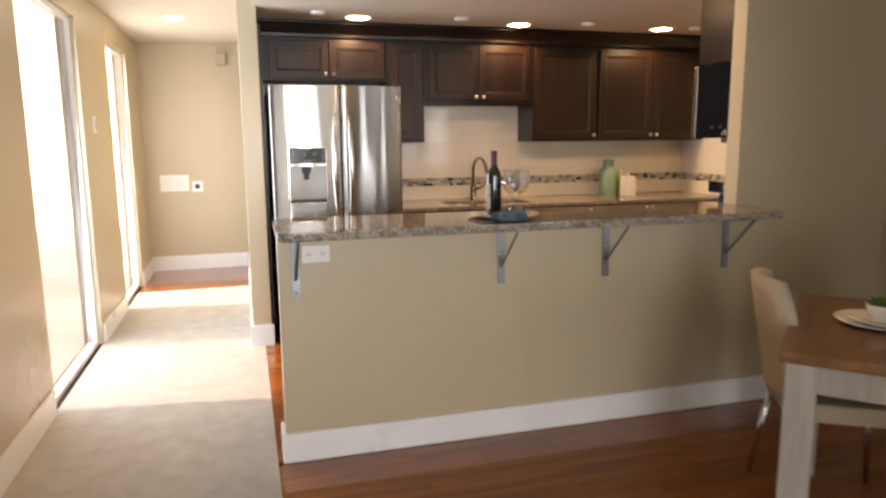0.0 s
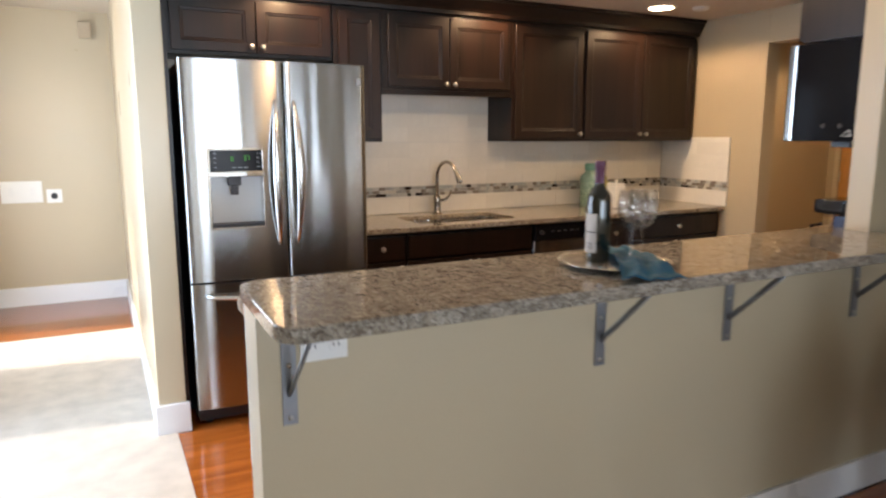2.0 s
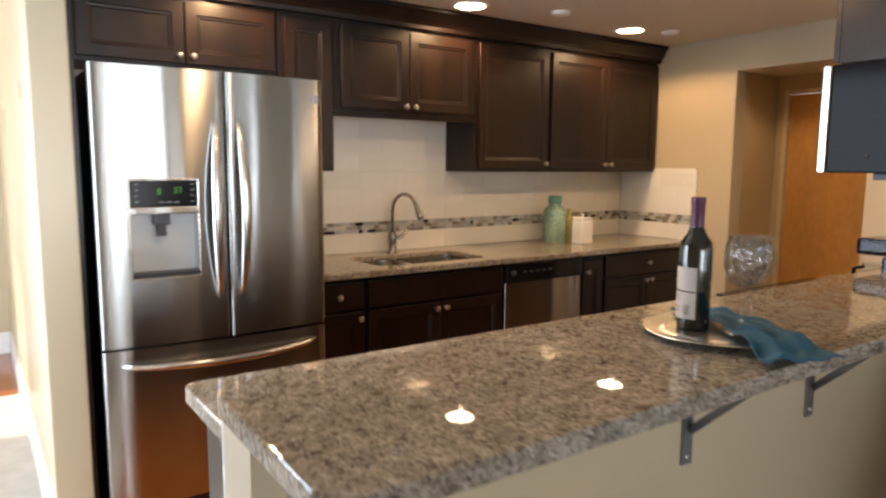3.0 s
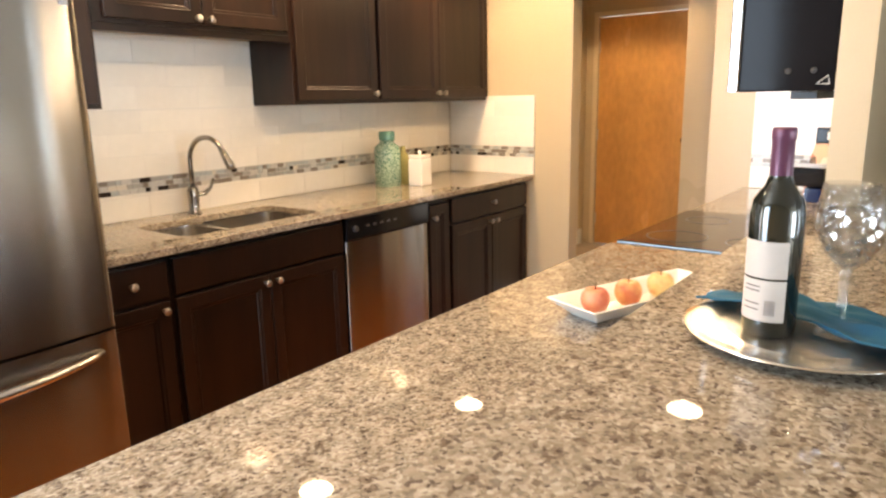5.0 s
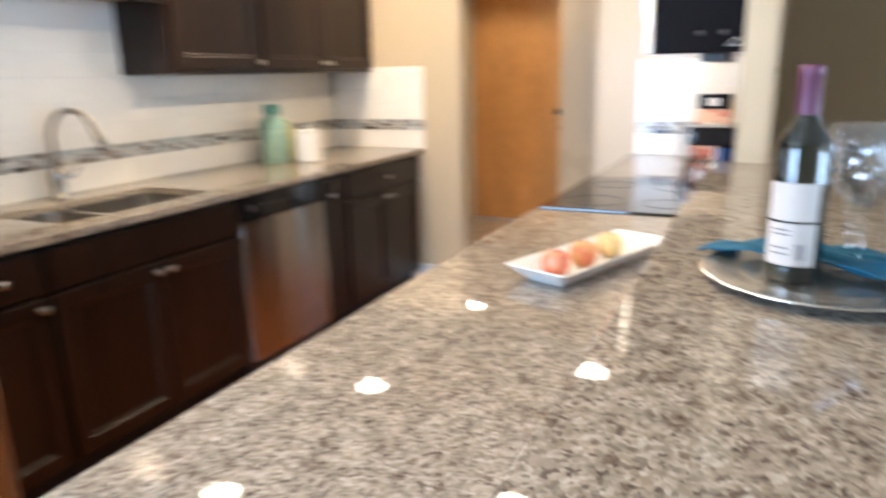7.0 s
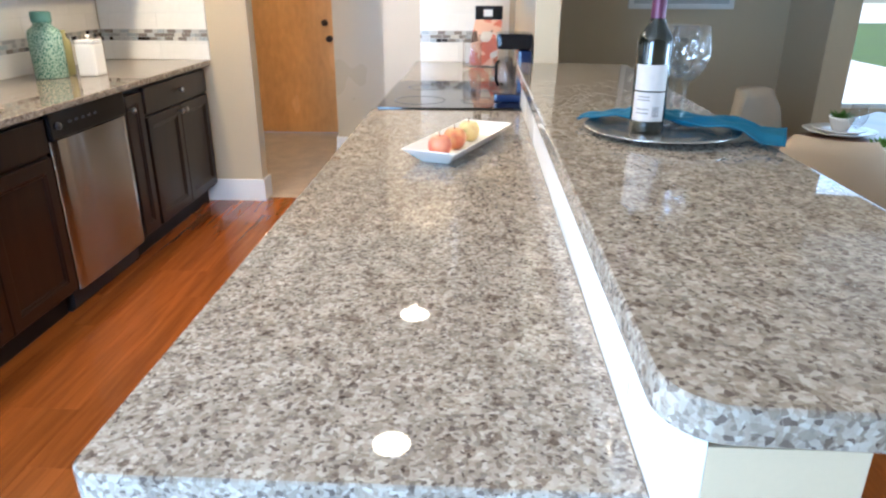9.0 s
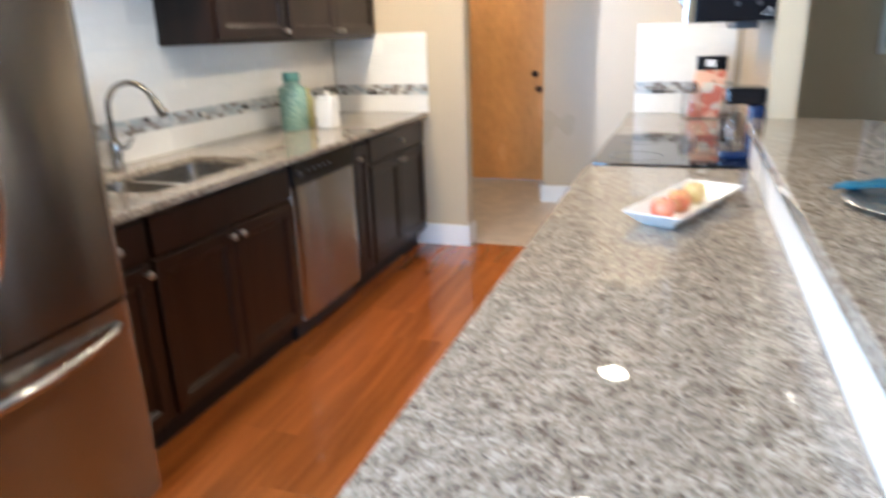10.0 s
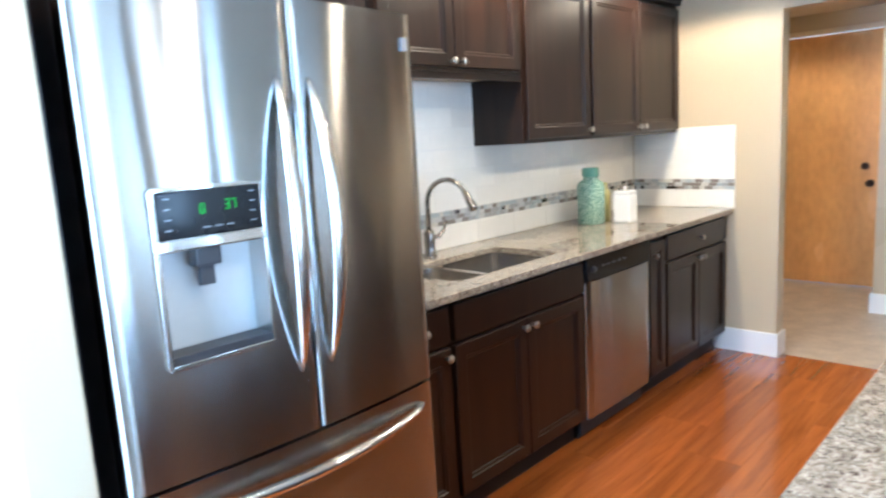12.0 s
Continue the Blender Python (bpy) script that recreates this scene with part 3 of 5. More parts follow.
# ---- kitchen: cabinets ----
UF = 5.49


def upper(x0, x1, z0, z1, edges, label, knobs=True, rail=0.0, yf=UF, back=5.828):
    """A wall cabinet with a face frame; edges are the doors' sides; rail is how far its frame hangs below the box."""
    c = thing("wall_cabinet", ((x0 + x1) / 2, back, z0), label, "cabinet", "dark kitchen wall cabinets")
    bm = box(bmesh.new(), x0, x1, yf + 0.021, back, z0 + rail, z1, 0.002)
    if rail:
        box(bm, x0, x1, yf + 0.021, yf + 0.04, z0, z0 + rail - 0.0005, 0.002)
    part("body", bm, ESPRESSO, c)
    doors = len(edges) - 1
    for k in range(doors):
        a, b = edges[k], edges[k + 1]
        kx = b - 0.03 if (doors == 1 or k == 0) else a + 0.03
        shaker_door(c, a, b, z0 + 0.017 + rail * 0.9, z1 - 0.035, yf, knob_at=(kx, z0 + 0.05 + rail * 0.6) if knobs else None)
    return c


upper(0.234, 1.168, 1.862, 2.19, (0.29, 0.733, 1.155), "espresso wood double cabinet over the refrigerator")
upper(1.174, 1.47, 1.4, 2.19, (1.2, 1.455), "narrow espresso wood cabinet beside the refrigerator", False)
upper(1.472, 2.398, 1.685, 2.19, (1.508, 1.923, 2.37), "short espresso wood double cabinet above the sink", True, 0.03)
upper(2.4, 2.985, 1.398, 2.19, (2.412, 2.974), "tall espresso wood single-door wall cabinet")
upper(2.987, 4.055, 1.398, 2.19, (3.0, 3.524, 4.045), "tall espresso wood double-door wall cabinet")
tagged(block("cabinet_underside", 1.48, 2.39, 5.535, 5.812, 1.7105, 1.7145, material("raw_maple", (0.55, 0.40, 0.24), 0.5, stretch=(0.1, 1, 1))), "pale maple underside panel of the sink cabinet", "panel")
tagged(block("tall_side_panel", 0.2115, 0.232, 5.06, 5.828, 0.0, 2.19, ESPRESSO), "dark wood side panel beside the refrigerator", "side panel")
crown = new("crown_molding")
tagged(crown, "dark wood crown molding under the ceiling", "molding")


def crown_run(x0, x1, y):
    bm = bmesh.new()
    prof = [(0.0, 2.175), (-0.012, 2.178), (-0.014, 2.20), (-0.03, 2.215), (-0.055, 2.262), (-0.07, 2.268), (-0.07, 2.288), (0.02, 2.288), (0.02, 2.175)]
    a = [bm.verts.new((x0, y + p, z)) for p, z in prof]
    b = [bm.verts.new((x1, y + p, z)) for p, z in prof]
    for k in range(len(prof)):
        bm.faces.new((a[k], a[(k + 1) % len(prof)], b[(k + 1) % len(prof)], b[k]))
    bm.faces.new(a[::-1]), bm.faces.new(b)
    bmesh.ops.recalc_face_normals(bm, faces=bm.faces)
    return part("molding_length", bm, ESPRESSO, crown)


crown_run(0.233, 4.055, 5.49)

BF = 5.18


def base_unit(x0, x1, label, drawers, doors, knob_sides, yf=BF, back=5.828, top=0.884):
    c = thing("base_cabinet", ((x0 + x1) / 2, back, 0), label, "cabinet", "dark kitchen base cabinets")
    bm = box(bmesh.new(), x0, x1, yf + 0.021, back, 0.11, top if drawers < 2 else 0.665, 0.002)
    if drawers == 2:
        box(bm, x0, x1, yf + 0.021, yf + 0.06, 0.6655, top, 0.002)
        box(bm, x0, x0 + 0.018, yf + 0.061, back, 0.6655, top, 0.002)
    part("body", bm, ESPRESSO, c)
    part("toe_kick", box(bmesh.new(), x0, x1, yf + 0.08, yf + 0.10, 0, 0.11), TOE, c, "black recessed toe kick")
    z = 0.725 if drawers else top - 0.02
    if drawers:
        slab_front(c, x0 + 0.01, x1 - 0.01, 0.725, 0.865, yf, "drawer", ((x0 + x1) / 2, 0.795) if drawers == 1 else None)
    w = (x1 - x0 - 0.02) / doors
    for k in range(doors):
        a, b = x0 + 0.01 + k * w, x0 + 0.01 + (k + 1) * w
        side = knob_sides[k]
        shaker_door(c, a, b, 0.125, z - 0.012, yf, knob_at=((b - 0.03) if side == "r" else (a + 0.03), z - 0.045 if drawers else z - 0.085))
    return c


base_unit(1.174, 1.478, "narrow espresso base cabinet with a drawer", 1, 1, "r")
base_unit(1.48, 2.368, "espresso sink base cabinet with double doors", 2, 2, "rl")
base_unit(2.996, 3.196, "narrow espresso base cabinet with one door", 0, 1, "l")
base_unit(3.198, 4.05, "espresso base cabinet with a drawer and two doors", 1, 2, "rl")


def dishwasher():
    d = thing("dishwasher", (2.68, 5.5, 0), "stainless steel dishwasher with black control strip", "dishwasher")
    x0, x1, y = 2.372, 2.992, 5.178
    block("body", x0 + 0.01, x1 - 0.01, y + 0.05, 5.8, 0.02, 0.868, DARKGREY, d)
    door = part("door", curved_front(x0 + 0.004, x1 - 0.004, 0.115, 0.764, y, 0.006, x0, x1, 0.045), STEEL, d)
    panel = block("control_panel", x0 + 0.004, x1 - 0.004, y - 0.006, y + 0.045, 0.768, 0.876, BLACK, d, 0.006, "black control strip")
    bm = lathe(bmesh.new(), [(0, 0), (0.016, 0), (0.014, 0.012), (0, 0.012)], 16, (x0 + 0.055, y - 0.006, 0.822), Euler((radians(90), 0, 0)).to_matrix())
    part("dial", bm, DARKGREY, panel, "small dark dial")
    for k in range(5):
        block("button", x0 + 0.13 + k * 0.05, x0 + 0.155 + k * 0.05, y - 0.0085, y - 0.006, 0.82, 0.83, DARKGREY, panel)
    block("kick_plate", x0 + 0.01, x1 - 0.01, y + 0.07, y + 0.09, 0, 0.112, TOE, d)


dishwasher()


def slab_outline(name, label, outline, z0, z1, hole=None, bevel=0.006):
    """A slab from an outline, with an optional rectangular cut-out with rounded corners."""
    bm = bmesh.new()
    loops = [outline] + ([hole] if hole else [])
    es = []
    for lp in loops:
        vs = [bm.verts.new((x, y, z1)) for x, y in lp]
        es += [bm.edges.new((vs[k], vs[(k + 1) % len(vs)])) for k in range(len(vs))]
    r = bmesh.ops.triangle_fill(bm, edges=es, use_dissolve=True)
    faces = [g for g in r["geom"] if isinstance(g, bmesh.types.BMFace)]
    ex = bmesh.ops.extrude_face_region(bm, geom=faces)
    bmesh.ops.translate(bm, verts=[g for g in ex["geom"] if isinstance(g, bmesh.types.BMVert)], vec=(0, 0, z0 - z1))
    bmesh.ops.recalc_face_normals(bm, faces=bm.faces)
    rim = [e for e in bm.edges if e.is_manifold and e.calc_face_angle() > 1.0 and abs(e.verts[0].co.z - e.verts[1].co.z) < 1e-6]
    bmesh.ops.bevel(bm, geom=rim, offset=bevel, segments=3, profile=0.7, affect="EDGES")
    return tagged(part(name, bm, GRANITE), label, "countertop")


def rounded(x0, x1, y0, y1, r, seg=5, corners="1111"):
    """A rectangle's outline; corners rounded where marked, from the lower left round."""
    pts = []
    for c, (cx, cy, a0) in zip(corners, ((x0, y0, 180), (x1, y0, 270), (x1, y1, 0), (x0, y1, 90))):
        if c == "0":
            pts.append((cx, cy))
            continue
        ox, oy = (cx + r if cx == x0 else cx - r), (cy + r if cy == y0 else cy - r)
        for k in range(seg + 1):
            a = radians(a0 + 90 * k / seg)
            pts.append((ox + r * math.cos(a), oy + r * math.sin(a)))
    return pts


BAR_LEAN = 1.4  # degrees by which the overhang droops towards the dining side
SX0, SX1, SY0, SY1 = 1.605, 2.305, 5.262, 5.645
slab_outline("sink_countertop", "polished speckled beige granite worktop with undermount sink cut-out", rounded(1.174, 4.055, 5.142, 5.82, 0.01), 0.886, 0.915, rounded(SX0, SX1, SY0, SY1, 0.06))
slab_outline("peninsula_countertop", "polished speckled beige granite worktop of the peninsula", rounded(0.28, 2.37, 3.2935, 3.872, 0.03, corners="0001"), 0.876, 0.915)
slab_outline("corner_countertop", "polished speckled beige granite worktop beside the range", rounded(3.137, 4.06, 3.30, 3.85, 0.01), 0.876, 0.915)
bar_top = slab_outline("bar_countertop", "polished speckled beige granite breakfast bar top", rounded(0.189, 2.557, -0.442, 0.0, 0.055, 8, corners="1001"), -0.036, 0.0)
bar_top.matrix_world = pose(0, 3.318, 1.0793, BAR_LEAN, 0, 0)
structure("bar_riser", [(0.201, 2.51, 3.2805, 3.293, 0.60, 1.042)], TRIM, "white strip between the two counters")


def sink():
    s = thing("kitchen_sink", (2.0, 5.5, 0.68), "stainless steel double-bowl undermount sink", "sink")
    for x0, x1, dep in ((SX0 - 0.01, 1.885, 0.16), (1.905, SX1 + 0.01, 0.2)):
        y0, y1, z1, t = SY0 - 0.01, SY1 + 0.01, 0.885, 0.004
        z0 = z1 - dep
        bm = bmesh.new()
        rings = []
        for z, ins, r in ((z1, 0, 0.06), (z0 + 0.04, 0.008, 0.06), (z0 + 0.01, 0.02, 0.05), (z0, 0.045, 0.03)):
            rings.append([bm.verts.new((x, y, z)) for x, y in rounded(x0 + ins, x1 - ins, y0 + ins, y1 - ins, r)])
        for a, b in zip(rings, rings[1:]):
            for k in range(len(a)):
                j = (k + 1) % len(a)
                bm.faces.new((a[k], a[j], b[j], b[k])).smooth = True
        bm.faces.new(rings[-1])
        bowl = part("bowl", bm, SINKSTEEL, s)
        part("drain", lathe(bmesh.new(), [(0, 0.002), (0.03, 0.002), (0.042, 0.004), (0.045, 0.0)], 20, ((x0 + x1) / 2, (y0 + y1) / 2, z0)), NICKEL, bowl, "round drain strainer")
    block("divider", 1.88, 1.91, SY0 - 0.008, SY1 + 0.008, 0.78, 0.8845, SINKSTEEL, s, 0.004)


sink()


def faucet():
    f = thing("kitchen_faucet", (1.955, 5.735, 0.915), "brushed nickel gooseneck pull-down kitchen faucet", "faucet")
    x, y, z = 1.955, 5.735, 0.915
    part("base", lathe(bmesh.new(), [(0, 0), (0.031, 0), (0.031, 0.006), (0.026, 0.012), (0.024, 0.05), (0.026, 0.07), (0.025, 0.11), (0.019, 0.125), (0, 0.126)], 24, (x, y, z)), BRONZED, f)
    pts = [(x, y, z + 0.12), (x, y, z + 0.225)]
    R, cz = 0.105, z + 0.245
    dx, dy = 0.2, -0.98
    for k in range(0, 15):
        a = math.pi * (1 - k / 14 * 0.86)
        pts.append((x + dx * R * (1 + math.cos(a)), y + dy * R * (1 + math.cos(a)), cz + R * math.sin(a)))
    part("spout", tube(bmesh.new(), pts, 0.0115, 12), BRONZED, f)
    e, d = Vector(pts[-1]), (Vector(pts[-1]) - Vector(pts[-2])).normalized()
    part("spray_head", tube(bmesh.new(), [e - d * 0.01, e + d * 0.03, e + d * 0.07, e + d * 0.085], [0.013, 0.017, 0.02, 0.017], 14), BRONZED, f)
    part("lever", tube(bmesh.new(), [(x + 0.02, y, z + 0.085), (x + 0.055, y - 0.01, z + 0.09), (x + 0.085, y - 0.015, z + 0.115), (x + 0.1, y - 0.018, z + 0.155)], [0.011, 0.011, 0.008, 0.005], 10), BRONZED, f)


faucet()

# ---- peninsula ----
pen = thing("peninsula_cabinet", (1.3, 3.6, 0), "long dark wood peninsula base cabinet", "cabinet")
block("body", 0.343, 2.366, 3.294, 3.812, 0.11, 0.874, ESPRESSO, pen, 0.002)
block("end_panel", 0.323, 0.343, 3.294, 3.832, 0.0, 0.874, ESPRESSO, pen, 0.002)
block("toe_kick", 0.375, 2.36, 3.74, 3.76, 0, 0.11, TOE, pen)
for k in range(4):
    a, b = 0.372 + k * 0.497, 0.372 + (k + 1) * 0.497
    slab_front(pen, a, b, 0.735, 0.86, 3.834, "drawer", ((a + b) / 2, 0.797), 1)
    shaker_door(pen, a, b, 0.125, 0.722, 3.834, knob_at=(b - 0.03, 0.68), out=1)
corner = thing("corner_base_cabinet", (3.6, 3.6, 0), "dark wood base cabinet beside the range", "cabinet", "dark kitchen base cabinets")
block("body", 3.14, 4.05, 3.30, 3.83, 0.11, 0.874, ESPRESSO, corner, 0.002)
block("toe_kick", 3.15, 4.04, 3.76, 3.78, 0, 0.11, TOE, corner)
for a, b in ((3.15, 3.595), (3.595, 4.04)):
    shaker_door(corner, a, b, 0.125, 0.86, 3.852, knob_at=(b - 0.03, 0.8), out=1)


def kitchen_range():
    r = thing("kitchen_range", (2.74, 3.6, 0), "black slide-in range with glossy ceramic glass cooktop", "range")
    block("body", 2.376, 3.13, 3.294, 3.83, 0.03, 0.9, DARKGREY, r, 0.004)
    block("cooktop", 2.374, 3.134, 3.2945, 3.852, 0.9, 0.922, COOKGLASS, r, 0.006, "glossy black glass cooktop")
    block("oven_door", 2.39, 3.11, 3.83, 3.865, 0.2, 0.78, BLACK, r, 0.006, "black oven door")
    part("handle", tube(bmesh.new(), [(2.42, 3.88, 0.73), (2.42, 3.92, 0.73), (3.06, 3.92, 0.73), (3.06, 3.88, 0.73)], 0.01, 10), STEEL_H, r, "steel oven handle")
    block("control_fascia", 2.38, 3.12, 3.83, 3.878, 0.8, 0.9, STEEL_H, r, 0.006, "steel control fascia")
    for x, y, q in ((2.55, 3.45, 0.08), (2.92, 3.45, 0.1), (2.55, 3.70, 0.1), (2.92, 3.70, 0.08)):
        part("burner_ring", lathe(bmesh.new(), [(q, 0.0), (q, 0.0008), (q + 0.004, 0.0008), (q + 0.004, 0)], 36, (x, y, 0.922)), DARKGREY, r, "thin grey printed burner ring")


kitchen_range()


def microwave():
    m = thing("microwave", (2.74, 3.4, 1.42), "black over-range microwave with steel front", "microwave")
    x0, x1, y0, y1, z0, z1 = 2.512, 3.26, 3.252, 3.52, 1.416, 1.806
    block("body", x0, x1, y0, y1, z0, z1, material("satin_black_enamel", (0.008, 0.008, 0.01), 0.10, spec=0.07, vary=0.1, bump=0.0), m, 0.006)
    block("underside_vent", x0 + 0.06, x1 - 0.06, y0 + 0.05, y1 - 0.14, z0 - 0.025, z0 - 0.0005, DARKGREY, m, 0.004, "dark vent housing")
    door = block("door", x0 + 0.172, x1, y1 + 0.001, y1 + 0.035, z0, z1, STEEL_H, m, 0.006, "steel framed glass door")
    block("door_glass", x0 + 0.25, x1 - 0.06, y1 + 0.034, y1 + 0.038, z0 + 0.06, z1 - 0.06, COOKGLASS, door)
    fascia = block("control_panel", x0, x0 + 0.17, y1 + 0.001, y1 + 0.035, z0, z1, STEEL_H, m, 0.006, "steel control fascia")
    block("key_pad", x0 + 0.03, x0 + 0.15, y1 + 0.034, y1 + 0.037, z0 + 0.05, z1 - 0.05, BLACK, fascia)
    pts = [(x0 + 0.205, y1 + 0.03 + 0.04 * math.sin(math.pi * k / 10) ** 0.6, z0 + 0.05 + (z1 - z0 - 0.1) * k / 10) for k in range(11)]
    part("handle", tube(bmesh.new(), pts, 0.009, 10), STEEL_H, door, "bowed steel handle")
    for y in (3.31, 3.38):
        part("screw_cap", lathe(bmesh.new(), [(0, 0.003), (0.008, 0.003), (0.009, 0)], 14, (x0 - 0.0005, y, z0 + 0.06), Euler((0, radians(-90), 0)).to_matrix()), DARKGREY, m)
    bm = bmesh.new()
    tri = [(3.265, z0 + 0.02), (3.30, z0 + 0.02), (3.27, z0 + 0.045)]
    tube(bm, [(x0 - 0.001, a, b) for a, b in tri + tri[:1]], 0.002, 6)
    part("warning_mark", bm, PLASTIC, m, "small printed triangle mark")


microwave()
c = thing("wall_cabinet", (2.74, 3.3, 1.83), "espresso wood cabinet above the microwave", "cabinet", "dark kitchen wall cabinets")
block("body", 2.512, 3.26, 3.252, 3.50, 1.81, 2.19, ESPRESSO, c, 0.002)
for a, b in ((2.512, 2.886), (2.886, 3.26)):
    shaker_door(c, a, b, 1.815, 2.16, 3.522, knob_at=(2.86 if a < 2.6 else 2.912, 1.86), out=1)
bm = bmesh.new()
for b in ((2.512, 3.28, 3.254, 3.55, 2.215, 2.25), (2.512, 3.30, 3.254, 3.575, 2.25, 2.288), (2.512, 3.27, 3.254, 3.535, 2.19, 2.215)):
    box(bm, *b, 0.004)
part("crown", bm, ESPRESSO, c)


def bracket(x):
    b = thing("bar_bracket", (x, 3.15, 0.75), "grey steel angle bracket holding the breakfast bar", "bracket", "breakfast bar brackets")
    w = 0.018
    block("upright", x - w, x + w, 3.147, 3.1545, 0.752, 1.033, BRACKET, b, 0.001)
    bm = box(bmesh.new(), -w, w, -0.225, 0.0, -0.007, 0.0, 0.001)
    bmesh.ops.transform(bm, matrix=pose(x, 3.1465, 1.0375, BAR_LEAN, 0, 0), verts=bm.verts)
    part("arm", bm, BRACKET, b)
    bm = bmesh.new()
    tube(bm, [(x, 3.142, 0.835), (x, 2.945, 1.024)], 0.0125, 8, 0.45)
    part("brace", bm, BRACKET, b)
    for z in (0.77, 0.90):
        part("screw", lathe(bmesh.new(), [(0, 0.003), (0.006, 0.002), (0.007, 0)], 10, (x, 3.147, z), Euler((radians(90), 0, 0)).to_matrix()), NICKEL, b)


for x in (0.272, 1.215, 1.762, 2.455):
    bracket(x)


def wall_plate(name, centre, axis, w, h, gangs, label, category, kind="switch"):
    cx, cy, cz = centre
    p = thing(name, centre, label, category)

    def put(nm, a0, a1, z0, z1, d0, d1, mat, bev, lab=""):
        if axis == "y":
            return block(nm, cx + a0, cx + a1, cy - d1, cy - d0, cz + z0, cz + z1, mat, p, bev, lab)
        return block(nm, cx + d0, cx + d1, cy + a0, cy + a1, cz + z0, cz + z1, mat, p, bev, lab)
    put("plate", -w / 2, w / 2, -h / 2, h / 2, 0, 0.006, PLASTIC, 0.002)
    for k in range(gangs):
        a = -w / 2 + w * (k + 0.5) / gangs
        if kind == "switch":
            put("toggle", a - 0.016, a + 0.016, -0.033, 0.033, 0.006, 0.010, CERAMIC, 0.002)
        else:
            put("socket", a - 0.017, a + 0.017, -0.014, 0.014, 0.006, 0.008, CERAMIC, 0.002)
            put("slot", a - 0.008, a - 0.005, -0.005, 0.005, 0.008, 0.0085, DARKGREY, 0)
            put("slot", a + 0.005, a + 0.008, -0.005, 0.005, 0.008, 0.0085, DARKGREY, 0)
    return p


op = thing("wall_outlet", (0.46, 3.293, 0.975), "white socket plate on the counter riser", "outlet")
block("plate", 0.402, 0.518, 3.2935, 3.2985, 0.942, 1.010, PLASTIC, op, 0.002)
for xx in (0.43, 0.49):
    block("socket", xx - 0.017, xx + 0.017, 3.2985, 3.3005, 0.962, 0.99, CERAMIC, op, 0.001)
wall_plate("wall_outlet", (0.36, 3.155, 0.938), "y", 0.118, 0.074, 2, "white double socket plate on the half wall", "outlet", "socket")

# ---- lamps ----


def downlight(x, y, z, lit=True, watts=28):
    d = thing("ceiling_downlight", (x, y, z), "round recessed ceiling downlight" + (", lit" if lit else ", unlit"), "ceiling light", "recessed kitchen downlights")
    part("trim", lathe(bmesh.new(), [(0.104, 0), (0.102, -0.005), (0.09, -0.007), (0.081, -0.005), (0.079, -0.001)], 32, (x, y, z)), TRIM, d, "white round trim")
    part("lens", lathe(bmesh.new(), [(0.0795, -0.006), (0.06, -0.008), (0.03, -0.009), (0, -0.0092)], 32, (x, y, z)), LAMPGLOW, d, "glowing warm lens")
    if lit:
        lamp = new("downlight_beam", bpy.data.lights.new("downlight_beam", "SPOT"))
        lamp.data.energy, lamp.data.color, lamp.data.spot_size, lamp.data.spot_blend, lamp.data.shadow_soft_size = watts, (1.0, 0.72, 0.43), radians(156), 0.3, 0.012
        lamp.matrix_world = look((x, y, z - 0.024), (x, y - 0.0001, 0))


for x, y in ((0.92, 5.24), (2.17, 5.27), (3.38, 5.2), (0.92, 3.79), (2.12, 3.8), (3.33, 3.81)):
    downlight(x, y, CEIL, True, 30 if y > 4.5 else 21)
downlight(-0.43, 6.6, HIGH, True, 8)
downlight(4.97, 5.2, CEIL, True, 28)
for x, y in ((0.62, 5.1), (1.654, 5.11), (2.67, 5.1), (3.62, 5.08)):
    p = thing("ceiling_puck", (x, y, CEIL), "small round white unlit ceiling fixture", "ceiling fixture", "small ceiling pucks")
    part("housing", lathe(bmesh.new(), [(0.055, 0), (0.052, -0.014), (0.04, -0.02), (0, -0.021)], 24, (x, y, CEIL)), PLASTIC, p)

# ---- back entry door ----
d = thing("entry_door", (6.26, 5.17, 0), "closed flat varnished birch door", "door")
leaf = block("leaf", 6.262, 6.30, 4.785, 5.71, 0.008, 2.108, DOORWOOD, d, 0.002)
for z, r, ky in ((0.88, 0.026, 4.845), (1.02, 0.022, 4.885)):
    part("knob", lathe(bmesh.new(), [(0, 0.055), (r, 0.05), (r * 1.05, 0.035), (0.012, 0.02), (0.012, 0.008), (0.03, 0.006), (0.03, 0)], 18, (6.262, ky, z), Euler((0, radians(-90), 0)).to_matrix()), material("dark_bronze", (0.06, 0.04, 0.03), 0.35, 0.9), leaf, "dark bronze knob")
for z in (0.25, 1.05, 1.85):
    block("hinge", 6.252, 6.262, 5.70, 5.72, z - 0.05, z + 0.05, NICKEL, d)
structure("trim_entry_door", [(6.232, 6.25, 4.74, 4.78, 0, 2.155), (6.232, 6.25, 5.715, 5.755, 0, 2.155), (6.232, 6.25, 4.78, 5.715, 2.115, 2.155)], material("cream_trim", (0.66, 0.58, 0.45), 0.4, vary=0.03), "cream door casing", 0.003)

# ---- dining corner ----
TU, TV = Vector((0.734, 0.679, 0)), Vector((0.679, -0.734, 0))
TN = Vector((1.655, 1.888, 0))


def in_table(u, v, z=0.0):
    return TN + TU * u + TV * v + Vector((0, 0, z))


